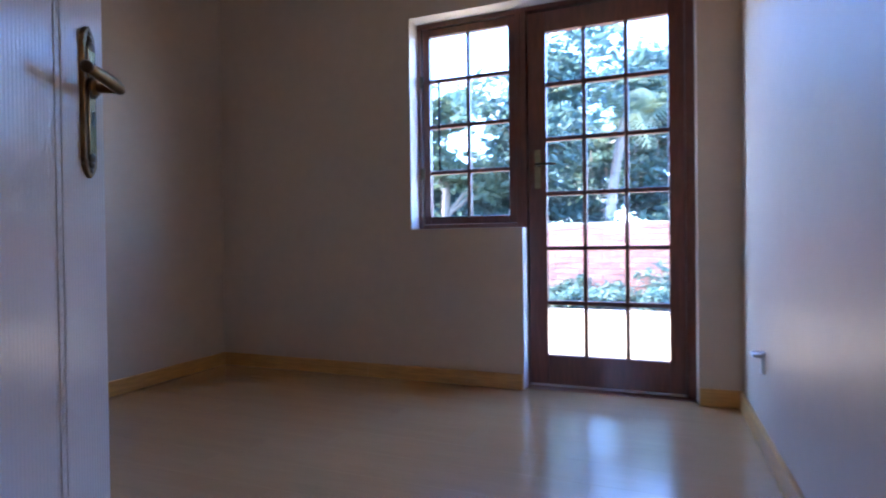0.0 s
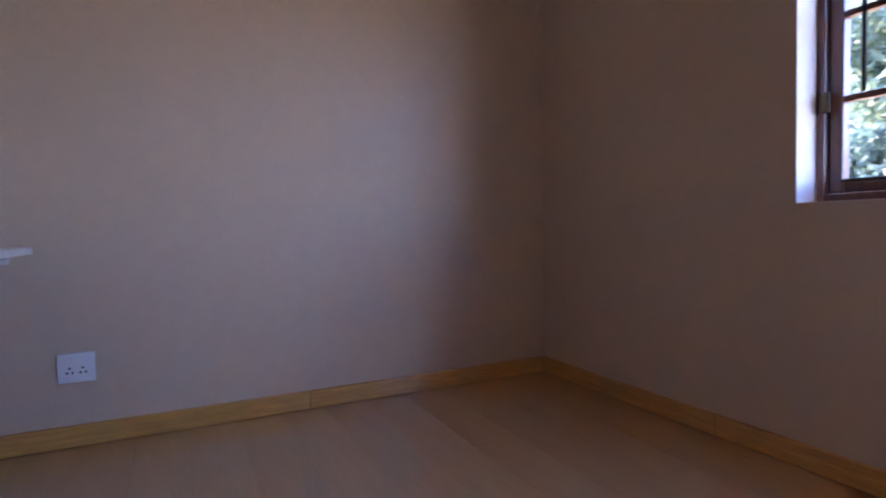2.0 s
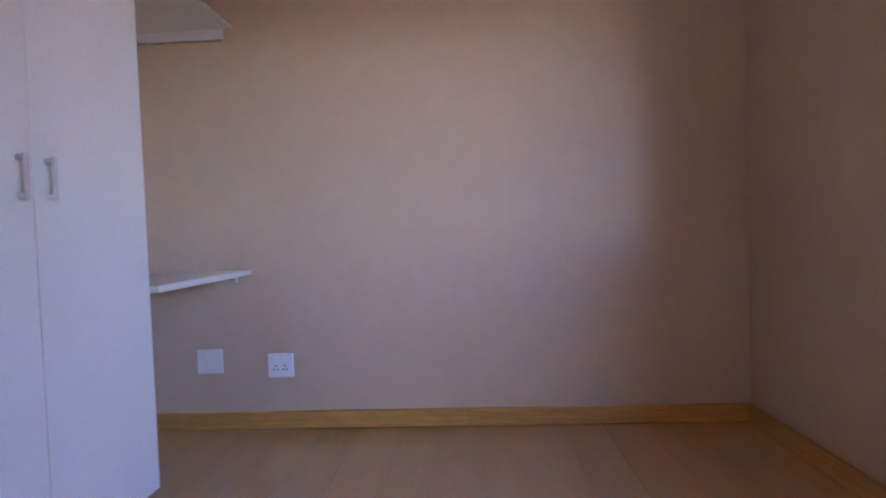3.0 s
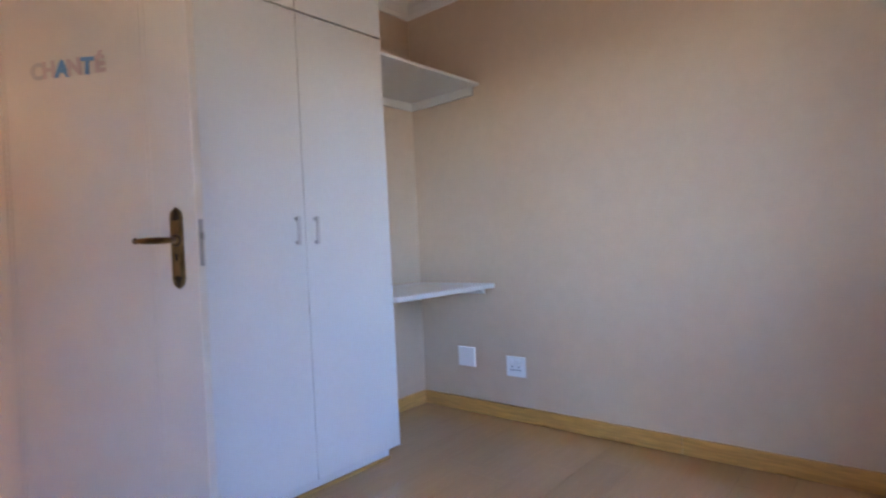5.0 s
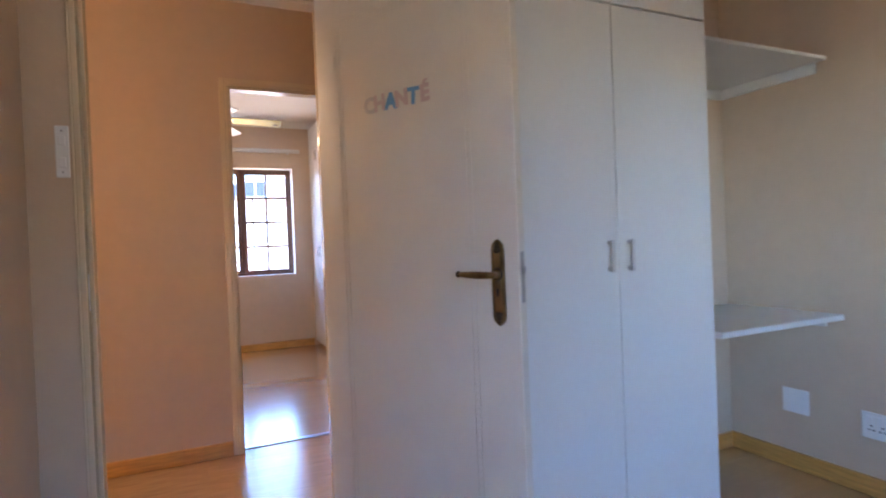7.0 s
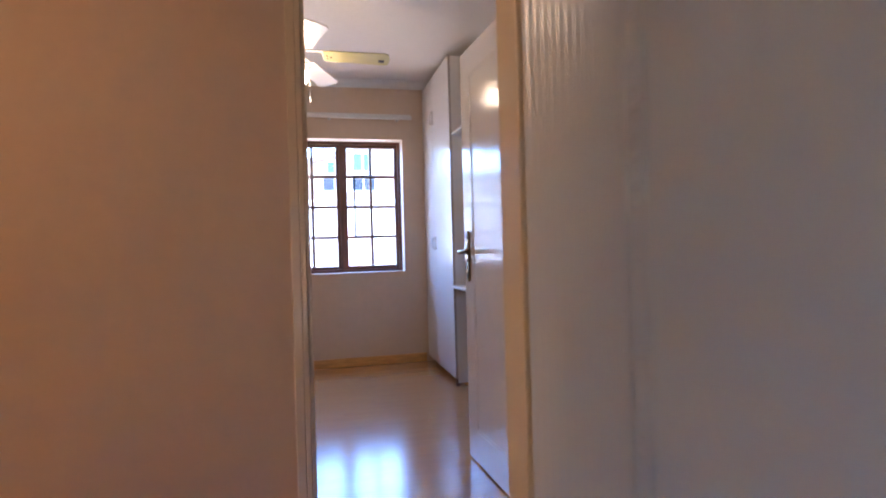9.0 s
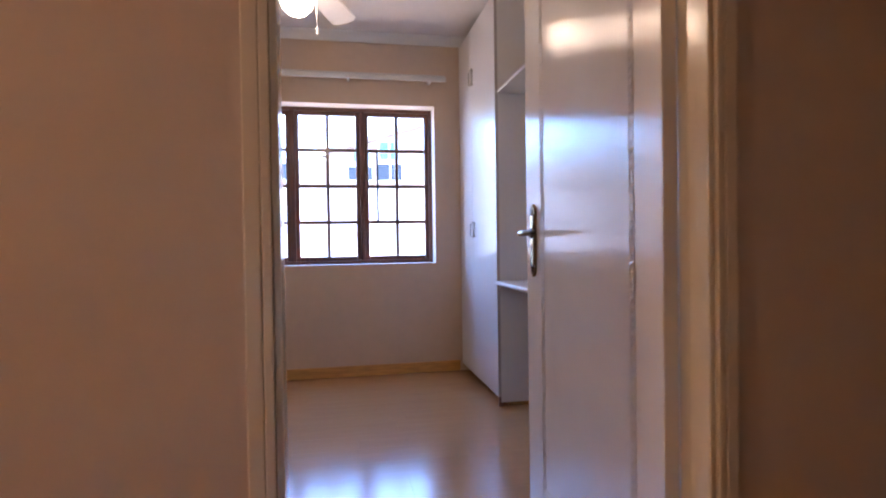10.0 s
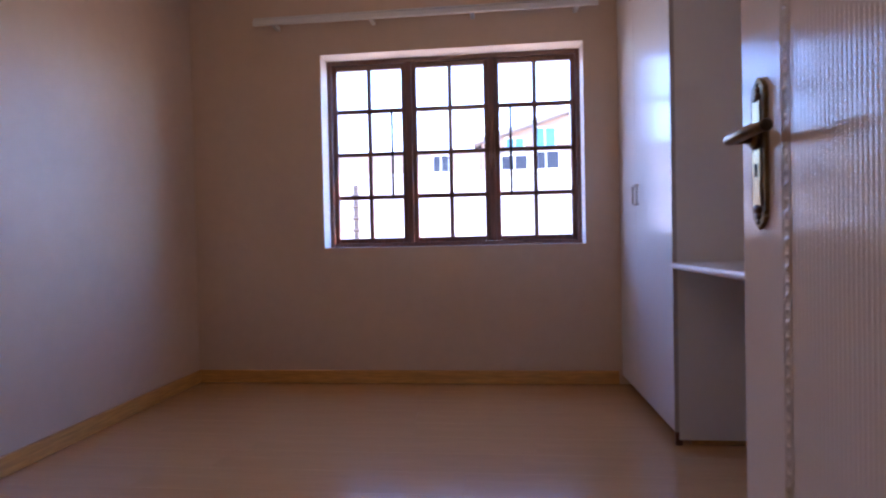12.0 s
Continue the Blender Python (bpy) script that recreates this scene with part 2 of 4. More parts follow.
def tube(points, radii, seg=14):
    """A smooth swept rod with rounded ends through the points."""
    bm = bmesh.new()
    pts = [Vector(p) for p in points]
    rings = []
    for i, p in enumerate(pts):
        d = (pts[min(i + 1, len(pts) - 1)] - pts[max(i - 1, 0)]).normalized()
        q = d.to_track_quat('Z', 'Y').to_matrix()
        rings.append([bm.verts.new(p + q @ Vector((math.cos(k * 2 * math.pi / seg), math.sin(k * 2 * math.pi / seg), 0)) * radii[i]) for k in range(seg)])
    for a, b in zip(rings, rings[1:]):
        for k in range(seg):
            bm.faces.new((a[k], a[(k + 1) % seg], b[(k + 1) % seg], b[k]))
    bm.faces.new(list(reversed(rings[0])))
    bm.faces.new(rings[-1])
    bmesh.ops.recalc_face_normals(bm, faces=bm.faces)
    return bm


def outline(points, y0, y1, bevel=0.0):
    """A flat plate in the xz plane from y0 to y1, of the outline given."""
    bm = bmesh.new()
    vs = [bm.verts.new((x, y0, z)) for x, z in points]
    f = bm.faces.new(vs)
    r = bmesh.ops.extrude_face_region(bm, geom=[f])
    bmesh.ops.translate(bm, vec=(0, y1 - y0, 0), verts=[g for g in r["geom"] if isinstance(g, bmesh.types.BMVert)])
    bmesh.ops.recalc_face_normals(bm, faces=bm.faces)
    if bevel:
        bmesh.ops.bevel(bm, geom=[e for e in bm.edges if abs(e.verts[0].co.y - e.verts[1].co.y) < 1e-6 and abs(e.verts[0].co.y - y1) < 1e-6],
                        offset=bevel, segments=2, profile=0.5, affect='EDGES')
    return bm


def wall(name, along, a0, a1, b0, b1, z1, holes, material=None):
    """An upright wall along x or y from a0 to a1, b0 to b1 thick, with real openings (a0, a1, z0, z1)."""
    us = sorted({a0, a1, *[h[0] for h in holes], *[h[1] for h in holes]})
    zs = sorted({-0.1, z1, *[h[2] for h in holes if h[2] > 0], *[h[3] for h in holes]})
    zs = [z for z in zs if z <= z1]

    def solid(i, j):
        if not (0 <= i < len(us) - 1 and 0 <= j < len(zs) - 1):
            return False
        u, z = (us[i] + us[i + 1]) / 2, (zs[j] + zs[j + 1]) / 2
        return not any(h[0] < u < h[1] and (h[2] if h[2] > 0 else -1) < z < h[3] for h in holes)
    verts, faces, seen = [], [], {}

    def v(u, b, z):
        k = (round(u, 5), round(b, 5), round(z, 5))
        if k not in seen:
            seen[k] = len(verts)
            verts.append((u, b, z) if along == "x" else (b, u, z))
        return seen[k]
    for i in range(len(us) - 1):
        for j in range(len(zs) - 1):
            if not solid(i, j):
                continue
            u0, u1, q0, q1 = us[i], us[i + 1], zs[j], zs[j + 1]
            faces.append((v(u0, b0, q0), v(u1, b0, q0), v(u1, b0, q1), v(u0, b0, q1)))
            faces.append((v(u1, b1, q0), v(u0, b1, q0), v(u0, b1, q1), v(u1, b1, q1)))
            if not solid(i - 1, j):
                faces.append((v(u0, b1, q0), v(u0, b0, q0), v(u0, b0, q1), v(u0, b1, q1)))
            if not solid(i + 1, j):
                faces.append((v(u1, b0, q0), v(u1, b1, q0), v(u1, b1, q1), v(u1, b0, q1)))
            if not solid(i, j - 1):
                faces.append((v(u0, b1, q0), v(u1, b1, q0), v(u1, b0, q0), v(u0, b0, q0)))
            if not solid(i, j + 1):
                faces.append((v(u0, b0, q1), v(u1, b0, q1), v(u1, b1, q1), v(u0, b1, q1)))
    me = bpy.data.meshes.new(name)
    me.from_pydata(verts, [], faces)
    bm = bmesh.new()
    bm.from_mesh(me)
    bmesh.ops.recalc_face_normals(bm, faces=bm.faces)
    bm.to_mesh(me)
    bm.free()
    me.materials.append(material or M_WALL)
    return tagged(new(name, me), kind="structure")


def cornice(name, x0, x1, y0, y1, z, size):
    """A coved ring at the top of a rectangular room."""
    prof = [(0.0, -size), (size * 0.10, -size), (size * 0.18, -size * 0.72), (size * 0.42, -size * 0.36), (size * 0.72, -size * 0.16), (size, -size * 0.1), (size, 0.0)]
    bm = bmesh.new()
    rings = [[bm.verts.new(c) for c in ((x0 + d, y0 + d, z + h), (x1 - d, y0 + d, z + h), (x1 - d, y1 - d, z + h), (x0 + d, y1 - d, z + h))] for d, h in prof]
    for a, b in zip(rings, rings[1:]):
        for i in range(4):
            bm.faces.new((a[i], a[(i + 1) % 4], b[(i + 1) % 4], b[i]))
    bmesh.ops.recalc_face_normals(bm, faces=bm.faces)
    ob = part(name, bm, M_COVE)
    return tagged(ob, kind="structure")


def skirting(along, a0, a1, face, side, h=0.085, t=0.018):
    """A pine board on a wall face, with a rounded upper edge."""
    if along == "x":
        bm = box(a0, min(face, face + side * t), 0.002, a1, max(face, face + side * t), h, 0.004)
        m = M_PINE
    else:
        bm = box(min(face, face + side * t), a0, 0.002, max(face, face + side * t), a1, h, 0.004)
        m = M_PINE_Y
    return tagged(part("baseboard", bm, m), kind="structure")


# ---- the shell ----
AX0, AX1, AY0, AY1, AZ = -3.125, 0.0, 0.0, 2.945, 2.572
HY0, HY1, HX0, HX1, HZ = -1.29, -0.115, -3.125, 2.3, 2.62
BX0, BX1, BY0, BY1, BZ = -2.38, 0.98, -4.618, -1.405, 2.68

wall("wall_between_hall_and_first_room", "x", HX0 - 0.22, HX1 + 0.22, HY1, AY0, 2.8, [(-0.968, -0.132, 0, 2.150)])
wall("wall_garden_side", "x", AX0 - 0.22, AX1 + 0.22, AY1, AY1 + 0.22, 2.8, [(-1.72, -1.058, 0.885, 2.12), (-1.058, -0.193, 0, 2.12)])
wall("wall_first_room_west", "y", AY0, AY1, AX0 - 0.22, AX0, 2.8, [])
wall("wall_first_room_east", "y", AY0, AY1, AX1, AX1 + 0.22, 2.8, [])
wall("wall_between_hall_and_second_room", "x", HX0 - 0.22, HX1 + 0.22, BY1, HY0, 2.8, [(-1.585, -0.662, 0, 2.146)])
wall("wall_hall_west", "y", HY0, HY1, HX0 - 0.22, HX0, 2.8, [])
wall("wall_hall_east", "y", HY0, HY1, HX1, HX1 + 0.22, 2.8, [])
wall("wall_yard_side", "x", BX0 - 0.22, BX1 + 0.22, BY0 - 0.22, BY0, 2.8, [(-1.575, 0.100, 0.877, 2.136)])
wall("wall_second_room_west", "y", BY0, BY1, BX0 - 0.22, BX0, 2.8, [])
wall("wall_second_room_east", "y", BY0, BY1, BX1, BX1 + 0.22, 2.8, [])
for nm, x0, x1, y0, y1, z in (("ceiling_first_room", AX0, AX1, AY0, AY1, AZ), ("ceiling_hall", HX0, HX1, HY0, HY1, HZ), ("ceiling_second_room", BX0, BX1, BY0, BY1, BZ)):
    tagged(part(nm, box(x0 - 0.05, y0 - 0.05, z, x1 + 0.05, y1 + 0.05, z + 0.12), M_CEIL), kind="structure")
tagged(part("roof_slab", box(-3.6, -5.1, 2.802, 2.8, 3.4, 2.95), M_ROOF), kind="structure")
cornice("trim_cornice_first_room", AX0, AX1, AY0, AY1, AZ, 0.09)
cornice("trim_cornice_second_room", BX0, BX1, BY0, BY1, BZ, 0.065)

skirting("x", AX0, -2.012, AY1, -1)
skirting("x", -2.0095, -1.062, AY1, -1)
skirting("x", -0.19, AX1, AY1, -1)
skirting("y", AY0, 1.609, AX0, 1)
skirting("y", 1.6115, AY1 - 0.018, AX0, 1)
skirting("y", AY0, AY1 - 0.018, AX1, -1)
skirting("x", AX0 + 0.018, -2.34, AY0, 1)
skirting("x", -0.63, HX1, HY0, 1)
skirting("x", HX0, -1.665, HY0, 1)
skirting("x", HX0, -1.02, HY1, -1)
skirting("x", -0.06, HX1, HY1, -1)
skirting("x", -1.76, BX1, BY0, 1)
skirting("y", BY0 + 0.018, BY1, BX1, -1)
skirting("x", -0.6, BX1 - 0.018, BY1, -1)


# ---- door frames ----
def door_frame(x0, x1, ztop, yw0, yw1, leaf_side, label, lap=0.02):
    """A pressed steel frame round the wall's end: x0, x1 the wall opening; leaf_side +1 when the leaf hangs on the higher-y face."""
    f = thing("door_frame", (x0 + x1) / 2, (yw0 + yw1) / 2, 0, 0, label, "door frame", kind="structure")
    yc = (yw0 + yw1) / 2
    xc = (x0 + x1) / 2
    proud, th, stop = 0.010, 0.018, 0.014
    for s, xe in ((-1, x0), (1, x1)):
        bm = bmesh.new()
        xi = xe - s * th
        add_box(bm, *sorted((xi - xc, xe + s * 0.0 - xc))[:1], yw0 - proud - yc, 0, sorted((xi - xc, xe - xc))[1], yw1 + proud - yc, ztop - th, 0.003)
        part("jamb", bm, M_FRAME, f)
        for ya, yb in ((yw0 - proud, yw0 - 0.0005), (yw1 + 0.0005, yw1 + proud)):
            b2 = box(min(xe, xe + s * lap) - xc, ya - yc, 0.0, max(xe, xe + s * lap) - xc, yb - yc, ztop + lap, 0.003)
            part("casing", b2, M_FRAME, f)
        ys = (yw0 + 0.0, yw1 - 0.045) if leaf_side > 0 else (yw0 + 0.045, yw1)
        b3 = box(*sorted((xi - s * stop - xc, xi - xc))[:1], ys[0] - yc, 0, sorted((xi - s * stop - xc, xi - xc))[1], ys[1] - yc, ztop - th, 0.003)
        part("stop", b3, M_FRAME, f)
    part("head", box(x0 - xc, yw0 - proud - yc, ztop - th, x1 - xc, yw1 + proud - yc, ztop, 0.003), M_FRAME, f)
    for ya, yb in ((yw0 - proud, yw0 - 0.0005), (yw1 + 0.0005, yw1 + proud)):
        part("head_casing", box(x0 - xc, ya - yc, ztop, x1 - xc, yb - yc, ztop + lap, 0.003), M_FRAME, f)
    ys = (yw0, yw1 - 0.045) if leaf_side > 0 else (yw0 + 0.045, yw1)
    part("head_stop", box(x0 + th + stop - xc, ys[0] - yc, ztop - th - stop, x1 - th - stop - xc, ys[1] - yc, ztop - th, 0.002), M_FRAME, f)
    return f


fa = door_frame(-0.968, -0.132, 2.150, HY1, AY0, 1, "cream gloss painted steel door frame in the wall", 0.008)
part("strike_plate", box(0.3985, 0.022, 1.0, 0.3997, 0.050, 1.12), M_STEEL, fa, "dull steel strike plate")
fb = door_frame(-1.585, -0.662, 2.146, BY1, HY0, -1, "cream gloss painted steel door frame of second room", 0.03)
tagged(part("trim_threshold", box(-1.565, BY1 + 0.02, 0.0, -0.682, BY1 + 0.055, 0.007, 0.002), M_SATIN), kind="structure")


# ---- the painted doors ----
def handle_set(leaf, xh, s, y, w, material):
    """A long ornate plate with a lever on the face at y, whose outside is towards s."""
    pts = []
    z0, z1, hw = 0.955, 1.135, 0.021
    shape_top = [(hw, 0.0), (hw * 1.06, 0.008), (hw * 0.9, 0.014), (hw * 0.95, 0.020), (hw * 0.62, 0.030), (hw * 0.3, 0.036), (0.0, 0.040)]
    for x, dz in shape_top:
        pts.append((xh + x, z1 + dz))
    for x, dz in reversed(shape_top[:-1]):
        pts.append((xh - x, z1 + dz))
    for x, dz in shape_top:
        pts.append((xh - x, z0 - dz))
    for x, dz in reversed(shape_top[:-1]):
        pts.append((xh + x, z0 - dz))
    plate = part("handle_plate", outline(pts, y, y + s * 0.008, 0.002), material, leaf, "ornate antique brass handle plate")
    part("inlay", box(xh - 0.012, min(y + s * 0.0085, y + s * 0.011), z0, xh + 0.012, max(y + s * 0.0085, y + s * 0.011), z1, 0.001), M_BRASS_LT, plate)
    for zz, sg in ((z1 + 0.003, 1), (z0 - 0.003, -1)):
        b = bmesh.new()
        for k, (r, dz) in enumerate(((0.014, 0.002), (0.011, 0.013), (0.007, 0.024))):
            bmesh.ops.create_icosphere(b, subdivisions=2, radius=r, matrix=Matrix.LocRotScale((xh, y + s * 0.007, zz + sg * dz), None, (1, 0.45, 0.8)))
        part("finial", b, M_BRASS_DK, plate, smooth=True)
    part("keyhole", box(xh - 0.003, min(y + s * 0.0112, y + s * 0.0122), 1.005, xh + 0.003, max(y + s * 0.0112, y + s * 0.0122), 1.028), M_BLACK, plate)
    lv = bmesh.new()
    zl = 1.070
    add_cyl(lv, (xh, y + s * 0.008, zl), (xh, y + s * 0.02, zl), 0.016, 0.012)
    add_cyl(lv, (xh, y + s * 0.02, zl), (xh, y + s * 0.052, zl), 0.0085)
    part("spindle", lv, M_BRASS, leaf, smooth=True)
    pts_, rad_ = [], []
    for k in range(15):
        u = k / 14
        pts_.append((xh + 0.014 - 0.125 * u, y + s * (0.052 + 0.004 * math.sin(u * math.pi)), zl + 0.003 * u * u))
        rad_.append(min(1.0, 0.55 + 6 * u, 0.55 + 6 * (1 - u)) * (0.0095 + 0.0025 * math.sin(u * math.pi) - 0.002 * u))
    lv = tube(pts_, rad_)
    lever = part("lever", lv, M_BRASS, leaf, "tarnished brass lever handle", smooth=True)
    tip = bmesh.new()
    bmesh.ops.create_icosphere(tip, subdivisions=2, radius=0.0105, matrix=Matrix.LocRotScale(pts_[-1], None, (0.75, 1, 1)))
    part("lever_tip", tip, M_BRASS_DK, lever, smooth=True)
    rose = cyl((xh, y + s * 0.0112, zl), (xh, y + s * 0.0145, zl), 0.0195, 0.0175, 20)
    part("rose", rose, M_BRASS_DK, plate, smooth=True)


def painted_door(px, py, angle, s, w, h, label, paint, inset, proud):
    """A moulded leaf on its hinge line; s is the side (local y) of the face with the decorated skin."""
    d = thing("interior_door", px, py, 0.008, angle, label, "door")
    t = 0.04
    y0, y1 = (0.0, t) if s > 0 else (-t, 0.0)
    part("leaf", box(0.003, y0, 0, w, y1, h, 0.003), paint, d)
    for face, sg in ((y1 if s > 0 else y0, s), (y0 if s > 0 else y1, -s)):
        a, b, c, e = 0.115, w - inset, 0.16, h - 0.13
        ya, yb = sorted((face + sg * 0.0005, face + sg * proud))
        fr = bmesh.new()
        wd = 0.008
        for off in (0.0, 0.018):
            add_box(fr, a + off, ya, c + off, a + off + wd * 0.5, yb, e - off, 0.001)
            add_box(fr, b - off - wd * 0.5, ya, c + off, b - off, yb, e - off, 0.001)
            add_box(fr, a + off, ya, c + off, b - off, yb, c + off + wd * 0.5, 0.001)
            add_box(fr, a + off, ya, e - off - wd * 0.5, b - off, yb, e - off, 0.001)
        part("panel_moulding", fr, paint, d)
        verts, faces = [], []
        rise = 0.0034 if s > 0 else 0.0014
        n = int((e - c - 0.05) / 0.022)
        for col in (a + 0.011, b - 0.011):
            for k in range(n):
                zc = c + 0.03 + k * 0.022
                i = len(verts)
                lean = 0.004 if k % 2 else -0.002
                verts += [(col - 0.006, face + sg * 0.0005, zc - 0.008), (col + 0.006, face + sg * 0.0005, zc - 0.008 + lean), (col + 0.006, face + sg * 0.0005, zc + 0.008), (col - 0.006, face + sg * 0.0005, zc + 0.008 - lean), (col, face + sg * rise, zc)]
                faces += [(i, i + 1, i + 4), (i + 1, i + 2, i + 4), (i + 2, i + 3, i + 4), (i + 3, i, i + 4)]
        me = bpy.data.meshes.new("beading")
        me.from_pydata(verts, [], faces)
        me.materials.append(paint)
        bd = new("beading", me)
        bd.parent = d
    xh = w - 0.068
    handle_set(d, xh, s, y1 if s > 0 else y0, w, M_BRASS)
    handle_set(d, xh, -s, y0 if s > 0 else y1, w, M_BRASS)
    lock = part("lock_plate", box(w + 0.0003, (y0 + y1) / 2 - 0.011, 0.985, w + 0.0015, (y0 + y1) / 2 + 0.011, 1.135, 0.0004), M_STEEL, d, "dull steel lock face plate")
    part("latch_bolt", box(w + 0.0016, (y0 + y1) / 2 - 0.006, 1.07, w + 0.010, (y0 + y1) / 2 + 0.006, 1.092, 0.002), M_STEEL, lock)
    yh = 0.006 if s < 0 else -0.006
    for zh in (0.22, h - 0.28):
        part("hinge", cyl((-0.002, yh, zh), (-0.002, yh, zh + 0.1), 0.007), M_STEEL, d, smooth=True)
    return d


door_a = painted_door(-0.947, 0.0, 120.2, -1, 0.823, 2.11, "open white gloss interior door with faded foam letters and brass handle", M_DOOR, 0.148, 0.0018)
door_b = painted_door(-1.562, BY1, -87.0, 1, 0.80, 2.09, "open cream gloss interior door with beaded panel and brass handle", M_DOOR_B, 0.128, 0.0019)


def letters(door, word, x, z, dx, face, s, size):
    dg = bpy.context.evaluated_depsgraph_get()
    for k, (ch, m, lab) in enumerate(word):
        cu = bpy.data.curves.new("letter", 'FONT')
        cu.body, cu.size, cu.extrude, cu.offset = ch, size, 0.0012, 0.0032
        cu.align_x = 'CENTER'
        tmp = new("letter", cu)
        dg.update()
        me = bpy.data.meshes.new_from_object(tmp.evaluated_get(bpy.context.evaluated_depsgraph_get()))
        bpy.data.objects.remove(tmp)
        me.materials.clear()
        me.materials.append(m)
        ob = new("letter", me)
        ob.parent = door
        tilt = ((-4, 2, -2, 3, -3, 2)[k])
        ob.matrix_basis = Matrix.Translation((x + k * dx, face + s * 0.0015, z + 0.002 * (k % 2))) @ (Matrix.Rotation(radians(90), 4, 'X') if s < 0 else Matrix.Rotation(radians(180), 4, 'Z') @ Matrix.Rotation(radians(90), 4, 'X')) @ Matrix.Rotation(radians(tilt), 4, 'Z')
        tagged(ob, label=lab)


letters(door_a, (("C", M_TXT_GREY, "pale grey foam letter"), ("H", M_TXT_PINK, "faded pink foam letter"), ("A", M_TXT_BLUE, "blue foam letter"),
                 ("N", M_TXT_PINK, "faded pink foam letter"), ("T", M_TXT_BLUE, "blue foam letter"), ("\u00c9", M_TXT_PINK, "faded pink foam letter with accent")),
        0.264, 1.632, 0.0485, -0.04, -1, 0.074)


# ---- windows ----
def light_grid(parent, x0, x1, z0, z1, cols, rows, y, bar, depth, material, pane_mesh_name):
    """Glazing bars and panes filling a sash opening."""
    pw, ph = (x1 - x0 - bar * (cols - 1)) / cols, (z1 - z0 - bar * (rows - 1)) / rows
    for i in range(1, cols):
        xc = x0 + i * (pw + bar) - bar / 2
        part("glazing_bar", box(xc - bar / 2, y - depth / 2, z0, xc + bar / 2, y + depth / 2, z1, 0.003), material, parent)
    for j in range(1, rows):
        zc = z0 + j * (ph + bar) - bar / 2
        part("glazing_bar", box(x0, y - depth / 2 + 0.002, zc - bar / 2, x1, y + depth / 2 - 0.002, zc + bar / 2, 0.003), material, parent)
    pane = mesh_of(box(-pw / 2 - 0.004, -0.002, -ph / 2 - 0.004, pw / 2 + 0.004, 0.002, ph / 2 + 0.004), pane_mesh_name, M_GLASS)
    for i in range(cols):
        for j in range(rows):
            ob = new("pane", pane)
            ob.parent = parent
            ob.location = (x0 + i * (pw + bar) + pw / 2, y, z0 + j * (ph + bar) + ph / 2)
            ob.visible_shadow = False


def ring(parent, name, x0, x1, z0, z1, w, y0, y1, material, bottom=None, bevel=0.004):
    bw = w if bottom is None else bottom
    part(name, box(x0, y0, z0, x0 + w, y1, z1, bevel), material, parent)
    part(name, box(x1 - w, y0, z0, x1, y1, z1, bevel), material, parent)
    part(name, box(x0 + w, y0 + 0.001, z1 - w, x1 - w, y1 - 0.001, z1, bevel), material, parent)
    part(name, box(x0 + w, y0 + 0.001, z0, x1 - w, y1 - 0.001, z0 + bw, bevel), material, parent)


def sash(win, x0, x1, z0, z1, w, y, material, bar=0.022):
    """A cottage-pane casement of two by four lights, with its rounded frame."""
    ring(win, "sash", x0, x1, z0, z1, w, y - 0.02, y + 0.02, material)
    light_grid(win, x0 + w, x1 - w, z0 + w, z1 - w, 2, 4, y, bar, 0.034, material, "pane")


# first room: window beside the glazed garden door
YA = AY1 + 0.150
w1 = thing("window_1", 0, 0, 0, 0, "dark hardwood cottage pane window beside garden door", "window", kind="structure")
ring(w1, "window_frame", -1.72, -1.085, 0.886, 2.12, 0.030, YA - 0.04, YA + 0.04, M_HARD)
sash(w1, -1.688, -1.117, 0.918, 2.088, 0.044, YA, M_HARD)
part("window_bar", cyl((-1.585, YA - 0.020, 1.24), (-1.585, YA - 0.020, 1.77), 0.007), M_BAR, w1, smooth=True)
for zh in (1.22, 1.77):
    part("hinge", box(-1.70, YA - 0.052, zh - 0.035, -1.672, YA - 0.041, zh + 0.035, 0.003), M_BRASS_DK, w1)
part("window_stay", box(-1.64, YA - 0.04, 0.95, -1.40, YA - 0.03, 0.962, 0.002), M_BRASS_DK, w1)

gd = thing("door_1", 0, 0, 0, 0, "dark hardwood glazed garden door of eighteen panes", "door", kind="structure")
part("frame_post", box(-1.085, YA - 0.045, 0, -1.052, YA + 0.045, 2.12, 0.004), M_HARD, gd)
part("frame_post", box(-0.2385, YA - 0.045, 0, -0.194, YA + 0.045, 2.12, 0.004), M_HARD, gd)
part("frame_head", box(-1.052, YA - 0.044, 2.092, -0.235, YA + 0.044, 2.12, 0.004), M_HARD, gd)
dx0, dx1, dz0, dz1 = -1.048, -0.239, 0.010, 2.088
gx0, gx1, gz0, gz1 = -0.946, -0.318, 0.172, 1.972
part("stile", box(dx0, YA - 0.022, dz0, gx0, YA + 0.022, dz1, 0.004), M_HARD, gd)
part("stile", box(gx1, YA - 0.022, dz0, dx1, YA + 0.022, dz1, 0.004), M_HARD, gd)
part("top_rail", box(gx0, YA - 0.021, gz1, gx1, YA + 0.021, dz1, 0.004), M_HARD, gd)
part("bottom_rail", box(gx0, YA - 0.021, dz0, gx1, YA + 0.021, gz0, 0.004), M_HARD, gd)
light_grid(gd, gx0, gx1, gz0, gz1, 3, 6, YA, 0.024, 0.034, M_HARD, "door_pane")
